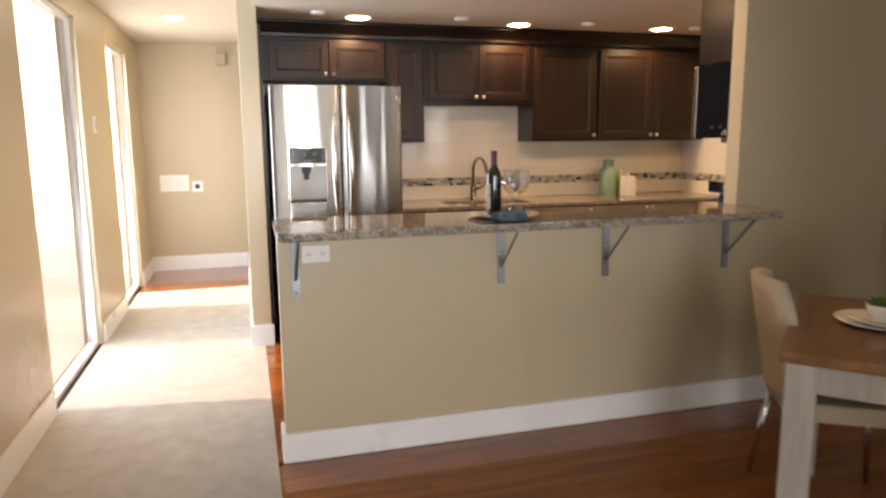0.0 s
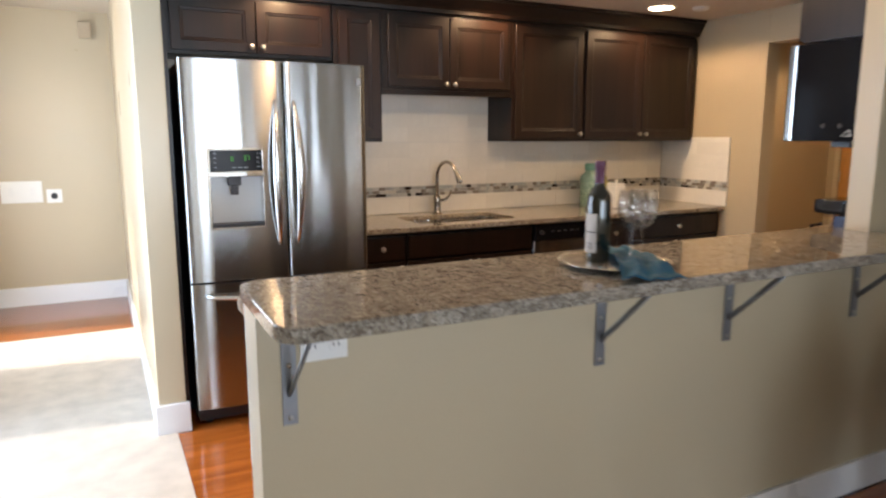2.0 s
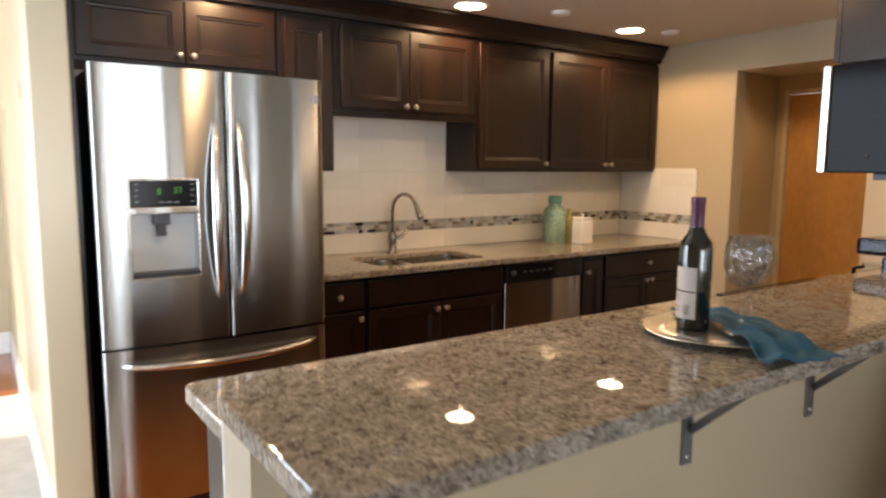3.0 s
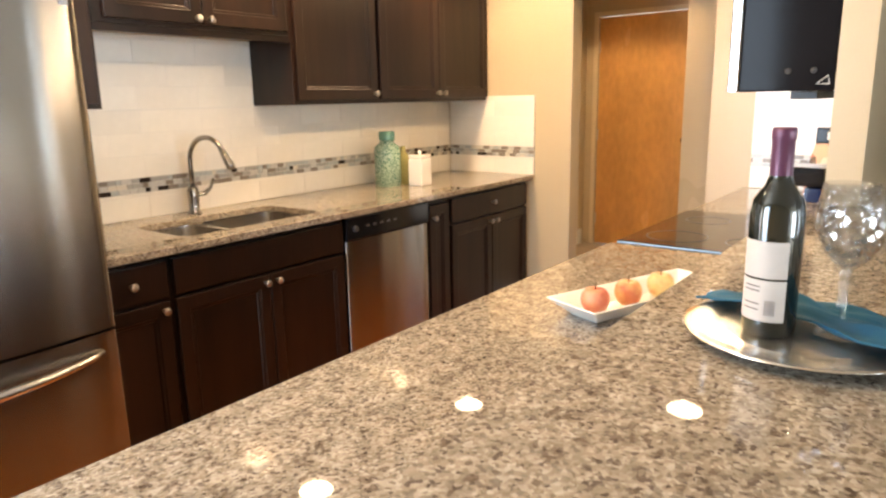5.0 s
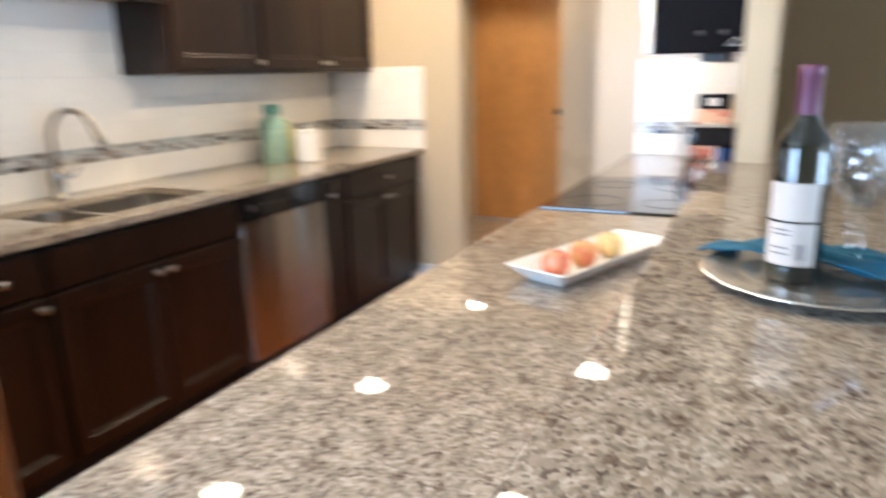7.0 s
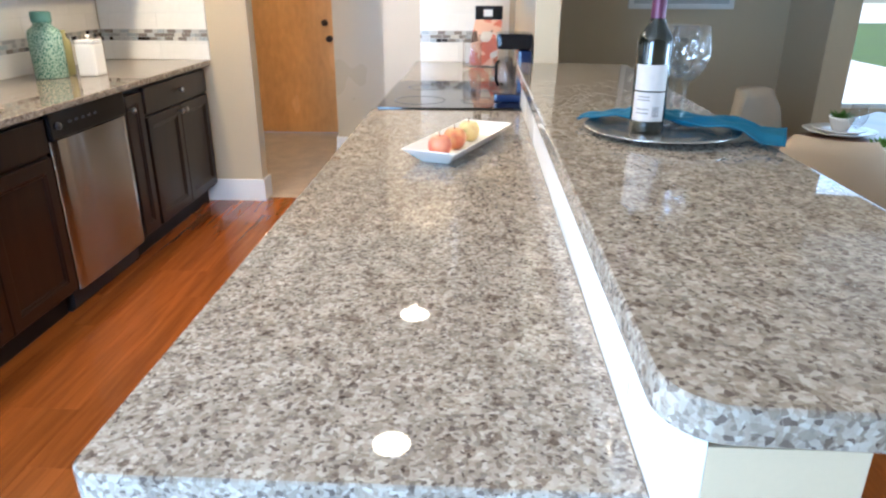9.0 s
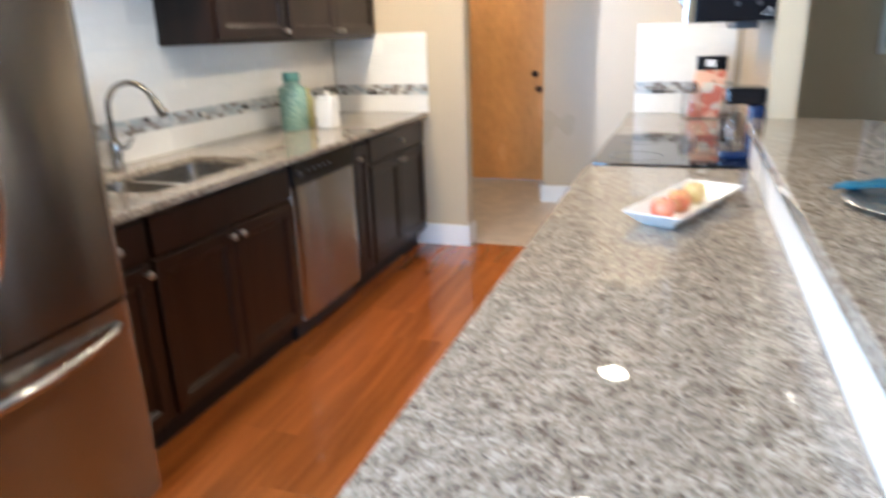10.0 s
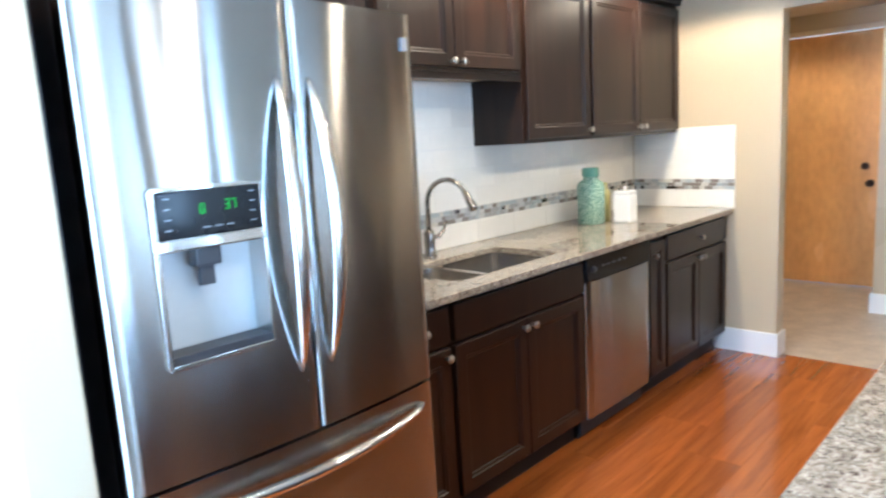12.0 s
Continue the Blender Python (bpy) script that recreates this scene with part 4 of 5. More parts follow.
TANG = math.degrees(math.atan2(TU.y, TU.x))
OAK = wood_material("warm_oak_top", (0.09, 0.042, 0.016), (0.21, 0.10, 0.04), 0.3, 0, 8.0, 0.05)
WASHED = wood_material("white_washed_wood", (0.25, 0.235, 0.21), (0.40, 0.38, 0.35), 0.5, 2, 10.0, 0.05)
t = thing("dining_table", (0, 0, 0), "dining table with oak top and white-washed legs", "table")
t.matrix_basis = Matrix.Translation(TN) @ Matrix.Rotation(radians(TANG), 4, "Z")


def local(name, bm, mat, parent, label=""):
    """A part whose mesh is given in its thing's own axes."""
    me = bpy.data.meshes.new(name)
    bm.to_mesh(me)
    bm.free()
    me.materials.append(mat)
    ob = new(name, me)
    ob.parent = parent
    if label:
        ob["label"] = label
    return ob


LU, LV = 0.93, 1.5
local("tabletop", box(bmesh.new(), 0, LU, -LV, 0, 0.725, 0.76, 0.006), OAK, t, "warm oak tabletop")
for u in (0.02, LU - 0.11):
    for v in (-0.11, -LV + 0.02):
        local("leg", box(bmesh.new(), u, u + 0.09, v, v + 0.09, 0, 0.725, 0.006), WASHED, t, "white-washed square leg")
for b in ((0.11, LU - 0.11, -0.05, -0.025, 0.63, 0.724), (0.11, LU - 0.11, -LV + 0.025, -LV + 0.05, 0.63, 0.724), (0.03, 0.055, -LV + 0.11, -0.11, 0.63, 0.724), (LU - 0.055, LU - 0.03, -LV + 0.11, -0.11, 0.63, 0.724)):
    local("apron", box(bmesh.new(), *b, 0.003), WASHED, t)

LINEN = material("cream_upholstery", (0.44, 0.36, 0.27), 0.75, spec=0.2, vary=0.1, fine=500, bump=0.4, depth=0.001)
CHROME = material("chrome_leg", (0.6, 0.6, 0.6), 0.15, 1.0, vary=0.03, bump=0)


def dining_chair():
    c = thing("dining_chair", (0, 0, 0), "cream upholstered dining chair with curved back", "chair", "chairs round the dining table")
    bm = bmesh.new()
    box(bm, -0.22, 0.22, -0.2, 0.24, 0.41, 0.48, 0.02)
    local("seat", bm, LINEN, c)
    bm = bmesh.new()
    n, rows = 12, 10
    front, back = [], []
    for j in range(rows + 1):
        z = 0.44 + (0.9 - 0.44) * j / rows
        lean = -0.2 - 0.09 * (j / rows)
        half = 0.215 - 0.035 * (j / rows) ** 2
        if j >= rows - 1:
            half -= 0.03 * (j - rows + 2)
        fr, bk = [], []
        for k in range(n + 1):
            u = -1 + 2 * k / n
            curve = 0.05 * u * u
            fr.append(bm.verts.new((half * u, lean + curve + 0.028, z)))
            bk.append(bm.verts.new((half * u, lean + curve - 0.022, z + (0.01 if j == rows else 0))))
        front.append(fr), back.append(bk)
    for j in range(rows):
        for k in range(n):
            bm.faces.new((front[j][k + 1], front[j][k], front[j + 1][k], front[j + 1][k + 1])).smooth = True
            bm.faces.new((back[j][k], back[j][k + 1], back[j + 1][k + 1], back[j + 1][k])).smooth = True
        bm.faces.new((front[j][0], back[j][0], back[j + 1][0], front[j + 1][0])).smooth = True
        bm.faces.new((back[j][n], front[j][n], front[j + 1][n], back[j + 1][n])).smooth = True
    for k in range(n):
        bm.faces.new((front[rows][k + 1], front[rows][k], back[rows][k], back[rows][k + 1])).smooth = True
        bm.faces.new((front[0][k], front[0][k + 1], back[0][k + 1], back[0][k]))
    bmesh.ops.recalc_face_normals(bm, faces=bm.faces)
    local("backrest", bm, LINEN, c)
    for x, y, sx, sy in ((-0.18, 0.19, -0.03, 0.03), (0.18, 0.19, 0.03, 0.03), (-0.18, -0.17, -0.03, -0.06), (0.18, -0.17, 0.03, -0.06)):
        local("leg", tube(bmesh.new(), [(x, y, 0.42), (x + sx, y + sy, 0.0)], [0.014, 0.010], 10), CHROME, c, "slim metal leg")
    return c


def seated(c, u, v, turn):
    p = in_table(u, v)
    c.matrix_basis = Matrix.Translation(p) @ Matrix.Rotation(radians(turn), 4, "Z")


first = dining_chair()
seated(first, 0.598, 0.149, -120)
for u, v, turn in ((0.98, 0.75, TANG + 90), (-0.02, 0.8, TANG - 90)):
    cc = copy_thing(first, Matrix())
    seated(cc, u, v, turn)


def place_setting(u, v):
    p = in_table(u, v, 0.7605)
    pl = thing("dinner_plate", p, "stacked cream dinner plates on the dining table", "plate", "place settings")
    part("plate", lathe(bmesh.new(), [(0, 0.002), (0.09, 0.002), (0.1, 0.006), (0.145, 0.018), (0.147, 0.021), (0.1, 0.011), (0, 0.007)], 36, p), CERAMIC, pl)
    part("side_plate", lathe(bmesh.new(), [(0, 0.010), (0.07, 0.011), (0.105, 0.024), (0.107, 0.027), (0.07, 0.017), (0, 0.015)], 36, p), CERAMIC, pl)
    b = thing("herb_pot", p + Vector((0, 0, 0.016)), "small white bowl with a green succulent", "plant pot", "place settings")
    q = p + Vector((0, 0, 0.016))
    part("bowl", lathe(bmesh.new(), [(0, 0), (0.03, 0), (0.05, 0.05), (0.052, 0.06), (0.046, 0.058), (0.03, 0.04), (0, 0.038)], 24, q), CERAMIC, b)
    bm = bmesh.new()
    rng = random.Random(int(u * 100 + v * 10))
    for k in range(60):
        a, r, h = rng.uniform(0, 6.28), rng.uniform(0, 0.045), rng.uniform(0.05, 0.085)
        e = Vector((math.cos(a), math.sin(a), 0))
        c0 = q + e * r * 0.6 + Vector((0, 0, 0.045))
        tip = q + e * (r + 0.018) + Vector((0, 0, h))
        s = e.cross(Vector((0, 0, 1))) * 0.008
        m = (c0 + tip) / 2 + Vector((0, 0, 0.006))
        vs = [bm.verts.new(v0) for v0 in (c0, m - s, tip, m + s)]
        bm.faces.new(vs)
    part("leaves", bm, material("green_leaves", (0.10, 0.22, 0.03), 0.5, vary=0.3, fine=80), b)


place_setting(0.5, 0.28)
place_setting(0.82, 0.75)


def goblet(name, p, label, group, scale=1.0, wine=False):
    g = thing(name, p, label, "wine glass", group)
    s = scale
    prof = [(0, 0.0), (0.034, 0.0), (0.034, 0.002), (0.006, 0.006), (0.004, 0.02), (0.004, 0.085), (0.008, 0.095), (0.028, 0.112), (0.041, 0.14), (0.043, 0.165), (0.036, 0.21), (0.0352, 0.21), (0.0418, 0.165), (0.0398, 0.14), (0.027, 0.114), (0.006, 0.099), (0, 0.098)]
    part("bowl", lathe(bmesh.new(), [(r * s, z * s) for r, z in prof], 32, p), CUTGLASS if wine else CRYSTAL, g)
    return g


goblet("water_glass", in_table(0.33, 0.5, 0.7605), "clear stemmed water glass on the table", "table glasses", 0.8)
goblet("water_glass", in_table(0.68, 0.52, 0.7605), "clear stemmed water glass on the table", "table glasses", 0.8)

# carved wall panel and grey electrical panel
ep = thing("electrical_panel", (3.71, 3.155, 1.5), "light grey metal electrical panel door on the wall", "electrical panel")
GREYMETAL = material("grey_enamel_metal", (0.40, 0.41, 0.40), 0.45, 0.1, vary=0.05)
epd = block("door", 3.53, 3.89, 3.142, 3.1545, 1.30, 1.72, GREYMETAL, ep, 0.003)
block("latch", 3.56, 3.59, 3.136, 3.142, 1.34, 1.37, DARKGREY, epd, 0.002, "dark latch")
pic = thing("carved_wall_panel", (4.3, 2.22, 1.2), "square white carved scrollwork wall panel", "wall decor")
block("backing", 4.282, 4.299, 1.90, 2.54, 1.22, 1.86, material("pale_blue_grey", (0.46, 0.48, 0.47), 0.6), pic)
WHITEWASH = material("distressed_white", (0.74, 0.74, 0.72), 0.55, vary=0.12, fine=60)
bm = bmesh.new()
for b in ((4.27, 4.281, 1.90, 1.93, 1.22, 1.86), (4.27, 4.281, 2.51, 2.54, 1.22, 1.86), (4.27, 4.281, 1.93, 2.51, 1.22, 1.25), (4.27, 4.281, 1.93, 2.51, 1.83, 1.86)):
    box(bm, *b, 0.003)
part("frame", bm, WHITEWASH, pic)
for sy in (-1, 1):
    for sz in (-1, 1):
        for r0, oy, oz in ((0.085, 0.1, 0.1), (0.06, 0.2, 0.2), (0.05, 0.21, 0.07), (0.05, 0.07, 0.21)):
            pts = []
            for k in range(22):
                a = k / 21 * 2.0 * math.pi * 1.25
                r = r0 * (1 - 0.55 * k / 21)
                pts.append((4.276, 2.22 + sy * (oy + r * math.cos(a)), 1.54 + sz * (oz + r * math.sin(a))))
            part("scroll", tube(bmesh.new(), pts, 0.011, 8), WHITEWASH, pic)


# ---- things on the counters ----


def wine_bottle():
    p = Vector((1.165, 3.118, 1.0865))
    b = thing("wine_bottle", p, "dark glass wine bottle with cream label and purple foil", "bottle")
    dark = material("dark_bottle_glass", (0.006, 0.008, 0.006), 0.04, spec=1.0, vary=0.05, bump=0)
    part("glass", lathe(bmesh.new(), [(0, 0.0), (0.0315, 0), (0.0345, 0.006), (0.0345, 0.168), (0.032, 0.187), (0.0185, 0.207), (0.0135, 0.222), (0.0135, 0.276), (0, 0.276)], 36, p), dark, b)
    part("foil", lathe(bmesh.new(), [(0.0140, 0.219), (0.0142, 0.222), (0.0142, 0.266), (0.0152, 0.268), (0.0152, 0.279), (0.014, 0.283), (0, 0.283)], 28, p), material("purple_foil", (0.10, 0.03, 0.06), 0.35, 0.3, vary=0.1), b, "purple foil capsule")

    def sleeve(name, z0, z1, a0, a1, mat, r=0.0351, label=""):
        bm = bmesh.new()
        n = 14
        lo = [bm.verts.new(p + Vector((r * math.cos(radians(a0 + (a1 - a0) * k / n)), r * math.sin(radians(a0 + (a1 - a0) * k / n)), z0))) for k in range(n + 1)]
        hi = [bm.verts.new(v.co + Vector((0, 0, z1 - z0))) for v in lo]
        for k in range(n):
            bm.faces.new((lo[k], lo[k + 1], hi[k + 1], hi[k])).smooth = True
        return part(name, bm, mat, b, label)
    cream = material("cream_label_paper", (0.46, 0.41, 0.37), 0.55, vary=0.07, fine=90)
    sleeve("label", 0.085, 0.135, 110, 222, cream, label="cream paper label")
    sleeve("lower_label", 0.025, 0.082, 110, 222, cream, label="cream paper label with dark text bars")
    ink = material("label_ink", (0.12, 0.10, 0.10), 0.6)
    for z in (0.040, 0.048, 0.066, 0.072):
        sleeve("text_bar", z, z + 0.002, 128, 168, ink, 0.0354)
    for k in range(7):
        sleeve("bar_code", 0.034, 0.055, 180 + k * 3.2, 181.4 + k * 3.2, ink, 0.0354)


wine_bottle()
PLATE_AT = Vector((1.195, 3.08, 1.0738))
plate = thing("charger_plate", PLATE_AT, "round brushed silver charger plate on the bar", "plate")
part("dish", lathe(bmesh.new(), [(0, 0.0), (0.10, 0.0), (0.115, 0.004), (0.149, 0.012), (0.158, 0.014), (0.159, 0.016), (0.149, 0.0155), (0.115, 0.009), (0.105, 0.0125), (0.1, 0.0125), (0, 0.012)], 56, PLATE_AT), material("silver_lacquer", (0.64, 0.62, 0.58), 0.24, 0.95, vary=0.08, fine=140), plate)
for px, py in ((1.215, 3.035), (1.262, 3.045)):
    goblet("wine_glass", Vector((px, py, 1.0862)), "clear crystal wine glass on the silver plate", "bar wine glasses", 0.97, True)


def napkin():
    """A folded cloth that lies over the plate's rim and falls to the bar."""
    bm = bmesh.new()
    nu, nv = 72, 36
    grid = []
    a, b = Vector((1.29, 3.235)), Vector((1.125, 2.85))
    along = b - a
    side = Vector((along.y, -along.x)).normalized() * -1
    for i in range(nu + 1):
        u = i / nu
        row = []
        for j in range(nv + 1):
            v = j / nv - 0.5
            w = 0.030 + 0.052 * u
            q = a + along * u + side * (v * 2 * w) + Vector((0.022 * math.sin(math.pi * u), 0))
            d = (q - Vector((PLATE_AT.x, PLATE_AT.y))).length
            z = PLATE_AT.z + (0.0185 if d < 0.16 else max(0.003, 0.0185 - (d - 0.16) * 0.35))
            z += 0.009 * (0.5 + 0.5 * math.sin(13 * v + 5 * u)) * (0.35 + 0.65 * u) * (0.4 + 0.6 * math.sin(math.pi * u)) + 0.006 * (0.5 + 0.5 * math.sin(23 * u + 7 * v)) + 0.007 * (1 - abs(math.sin(9 * v + 3.2 * u + 1.3 * math.sin(6 * u)))) * (0.3 + 0.7 * u) + 0.002 * (1 - abs(math.sin(17 * u - 12 * v))) + 0.018 * math.exp(-((u - 0.35) / 0.15) ** 2) * (1 - abs(2 * v))
            row.append(bm.verts.new((q.x, q.y, z)))
        grid.append(row)
    for i in range(nu):
        for j in range(nv):
            bm.faces.new((grid[i][j], grid[i][j + 1], grid[i + 1][j + 1], grid[i + 1][j])).smooth = True
    bmesh.ops.recalc_face_normals(bm, faces=bm.faces)
    ob = part("cloth_napkin", bm, material("teal_linen", (0.008, 0.085, 0.15), 0.7, spec=0.25, vary=0.15, fine=350, bump=0.35, depth=0.001))
    mod = ob.modifiers.new("thick", "SOLIDIFY")
    mod.thickness, mod.offset = 0.003, 1.0
    return tagged(ob, "rumpled teal linen napkin across the silver plate", "napkin")


napkin()


def fruit_tray():
    c, ang = Vector((1.722, 3.512, 0.9155)), radians(-21)
    t = thing("fruit_tray", c, "long white rectangular ceramic tray holding apples", "tray")
    m = Matrix.Translation(c) @ Matrix.Rotation(ang, 4, "Z")
    bm = bmesh.new()
    loops = []
    for z, hx, hy in ((0.0, 0.185, 0.042), (0.036, 0.227, 0.077), (0.039, 0.231, 0.081), (0.041, 0.228, 0.078), (0.037, 0.220, 0.070), (0.008, 0.18, 0.037)):
        loops.append([bm.verts.new(m @ Vector((x, y, z))) for x, y in rounded(-hx, hx, -hy, hy, 0.006, 3)])
    for a, b in zip(loops, loops[1:]):
        for k in range(len(a)):
            j = (k + 1) % len(a)
            bm.faces.new((a[k], a[j], b[j], b[k]))
    bm.faces.new(loops[0][::-1]), bm.faces.new(loops[-1])
    bmesh.ops.recalc_face_normals(bm, faces=bm.faces)
    part("dish", bm, CERAMIC, t)
    stem = material("apple_stem", (0.06, 0.035, 0.015), 0.8)
    for k, (u, low, high, r) in enumerate(((-0.15, (0.52, 0.10, 0.07), (0.64, 0.26, 0.15), 0.033), (-0.04, (0.56, 0.16, 0.07), (0.70, 0.42, 0.18), 0.033), (0.075, (0.60, 0.30, 0.13), (0.66, 0.56, 0.26), 0.033))):
        p = m @ Vector((u, 0.002 * k, 0.0085))
        am = bpy.data.materials.new("apple_skin")
        am.use_nodes = True
        nt = am.node_tree
        bs = nt.nodes["Principled BSDF"]
        n = nt.nodes.new("ShaderNodeTexNoise")
        tc = nt.nodes.new("ShaderNodeTexCoord")
        n.inputs["Scale"].default_value, n.inputs["Detail"].default_value = 22, 4
        nt.links.new(tc.outputs["Object"], n.inputs["Vector"])
        rr = ramp_of(nt, [(0.38, low), (0.62, high)])
        nt.links.new(n.outputs[0], rr.inputs[0])
        nt.links.new(rr.outputs[0], bs.inputs["Base Color"])
        bs.inputs["Roughness"].default_value = 0.28
        a = thing("apple", p, ("small red apple lying in the white tray" if k == 0 else "red and yellow apple lying in the white tray"), "apple", "apples in the tray")
        h = r * 1.75
        part("flesh", lathe(bmesh.new(), [(0, 0.1 * h), (0.25 * r, 0.02 * h), (0.5 * r, 0.0), (0.8 * r, 0.15 * h), (0.97 * r, 0.4 * h), (r, 0.58 * h), (0.92 * r, 0.8 * h), (0.7 * r, 0.96 * h), (0.42 * r, h), (0.15 * r, 0.9 * h), (0, 0.84 * h)], 28, p), am, a)
        part("stem", tube(bmesh.new(), [p + Vector((0, 0, 0.84 * h)), p + Vector((0.002, 0.001, h)), p + Vector((0.006, 0.002, h + 0.012))], 0.0015, 6), stem, a, "thin brown stem")


fruit_tray()


def teal_vase():
    p = Vector((3.18, 5.625, 0.9155))
    v = thing("teal_vase", p, "teal patterned ceramic jar with round lid", "vase")
    m = bpy.data.materials.new("teal_leaf_pattern")
    m.use_nodes = True
    nt = m.node_tree
    b = nt.nodes["Principled BSDF"]
    tc, vo = nt.nodes.new("ShaderNodeTexCoord"), nt.nodes.new("ShaderNodeTexVoronoi")
    mp = nt.nodes.new("ShaderNodeMapping")
    mp.inputs["Scale"].default_value = (1, 1, 0.6)
    vo.feature = "DISTANCE_TO_EDGE"
    vo.inputs["Scale"].default_value = 100
    nt.links.new(tc.outputs["Object"], mp.inputs[0])
    nt.links.new(mp.outputs[0], vo.inputs["Vector"])
    r = ramp_of(nt, [(0.11, (0.36, 0.50, 0.40)), (0.19, (0.035, 0.15, 0.12))])
    nt.links.new(vo.outputs["Distance"], r.inputs[0])
    nt.links.new(r.outputs[0], b.inputs["Base Color"])
    b.inputs["Roughness"].default_value = 0.2
    part("body", lathe(bmesh.new(), [(0, 0), (0.072, 0), (0.078, 0.006), (0.078, 0.205), (0.072, 0.23), (0.046, 0.25), (0.042, 0.258), (0.042, 0.268), (0, 0.268)], 36, p), m, v)
    part("lid", lathe(bmesh.new(), [(0, 0.268), (0.046, 0.268), (0.047, 0.275), (0.047, 0.31), (0.042, 0.318), (0, 0.319)], 32, p), material("teal_glaze", (0.13, 0.30, 0.24), 0.2, vary=0.15, fine=40), v, "teal glazed lid")


teal_vase()
p = Vector((3.294, 5.602, 0.9155))
v = thing("olive_oil_bottle", p, "squat pale olive glass bottle", "bottle")
part("glass", lathe(bmesh.new(), [(0, 0), (0.03, 0), (0.034, 0.008), (0.034, 0.15), (0.03, 0.175), (0.016, 0.19), (0.016, 0.225), (0, 0.225)], 28, p), material("olive_ceramic", (0.42, 0.38, 0.16), 0.2, vary=0.1, bump=0), v)
p = Vector((3.288, 5.468, 0.9155))
v = thing("white_canister", p, "white ceramic canister with knobbed lid", "canister")
bm = box(bmesh.new(), p.x - 0.05, p.x + 0.05, p.y - 0.05, p.y + 0.05, p.z, p.z + 0.16, 0.012)
part("body", bm, CERAMIC, v)
lid = part("lid", box(bmesh.new(), p.x - 0.047, p.x + 0.047, p.y - 0.047, p.y + 0.047, p.z + 0.1605, p.z + 0.18, 0.008), CERAMIC, v)
part("knob", lathe(bmesh.new(), [(0.008, 0.18), (0.007, 0.187), (0.013, 0.194), (0.009, 0.203), (0, 0.205)], 18, p), CERAMIC, lid)


def coffee_corner():
    # drip coffee maker
    x, y, z = 2.60, 3.314, 0.9225
    k = thing("coffee_maker", (x, y, z), "dark navy drip coffee maker standing on the cooktop", "coffee maker")
    navy = material("navy_gloss_plastic", (0.008, 0.02, 0.07), 0.15, vary=0.1, bump=0)
    block("base", x - 0.085, x + 0.085, y - 0.06, y + 0.085, z, z + 0.03, navy, k, 0.01)
    block("column", x - 0.08, x + 0.08, y - 0.06, y - 0.005, z + 0.031, z + 0.2, navy, k, 0.012)
    block("brew_head", x - 0.085, x + 0.085, y - 0.06, y + 0.08, z + 0.202, z + 0.262, BLACK, k, 0.016)
    car = part("carafe", lathe(bmesh.new(), [(0, 0), (0.045, 0), (0.052, 0.02), (0.054, 0.08), (0.04, 0.125), (0.036, 0.135), (0.034, 0.135), (0.05, 0.08), (0.049, 0.022), (0, 0.006)], 28, (x, y + 0.052, z + 0.031)), CRYSTAL, k, "clear glass carafe")
    part("carafe_handle", tube(bmesh.new(), [(x - 0.035, y + 0.07, z + 0.155), (x - 0.085, y + 0.08, z + 0.15), (x - 0.09, y + 0.08, z + 0.09), (x - 0.05, y + 0.07, z + 0.065)], 0.007, 8), BLACK, car)
    # printed coffee bag
    x, y = 3.86, 3.44
    g = thing("coffee_bag", (x, y, z), "printed coffee bag with black folded top", "bag")
    bm = bmesh.new()
    w0, d0, h = 0.08, 0.05, 0.25
    tilt = 0.03
    lo = [bm.verts.new((x + sx * d0, y + sy * w0, z)) for sx, sy in ((-1, -1), (1, -1), (1, 1), (-1, 1))]
    mid = [bm.verts.new((x + sx * d0 * 1.05, y + sy * w0 * 1.02 - tilt * 0.5, z + h * 0.6)) for sx, sy in ((-1, -1), (1, -1), (1, 1), (-1, 1))]
    hi = [bm.verts.new((x + sx * d0 * 0.45, y + sy * w0 * 0.95 - tilt, z + h)) for sx, sy in ((-1, -1), (1, -1), (1, 1), (-1, 1))]
    for a, b in ((lo, mid), (mid, hi)):
        for q in range(4):
            bm.faces.new((a[q], a[(q + 1) % 4], b[(q + 1) % 4], b[q])).smooth = False
    bm.faces.new(lo[::-1]), bm.faces.new(hi)
    pm = bpy.data.materials.new("printed_bag")
    pm.use_nodes = True
    nt = pm.node_tree
    bs = nt.nodes["Principled BSDF"]
    tc, n = nt.nodes.new("ShaderNodeTexCoord"), nt.nodes.new("ShaderNodeTexVoronoi")
    n.inputs["Scale"].default_value = 20
    nt.links.new(tc.outputs["Object"], n.inputs["Vector"])
    sp = nt.nodes.new("ShaderNodeSeparateColor")
    nt.links.new(n.outputs["Color"], sp.inputs[0])
    rr = ramp_of(nt, [(0.0, (0.10, 0.05, 0.03)), (0.2, (0.55, 0.16, 0.10)), (0.55, (0.68, 0.42, 0.30)), (0.75, (0.62, 0.58, 0.50))], True)
    nt.links.new(sp.outputs[0], rr.inputs[0])
    nt.links.new(rr.outputs[0], bs.inputs["Base Color"])
    bs.inputs["Roughness"].default_value = 0.3
    part("pouch", bm, pm, g)
    part("folded_top", box(bmesh.new(), x - 0.026, x + 0.024, y - 0.078 - tilt, y + 0.078 - tilt, z + h + 0.0005, z + h + 0.075, 0.008), BLACK, g, "black folded top")
    part("sticker", box(bmesh.new(), x - 0.0285, x - 0.0262, y - 0.02 - tilt, y + 0.03 - tilt, z + h + 0.018, z + h + 0.055), PLASTIC, g, "small white sticker")
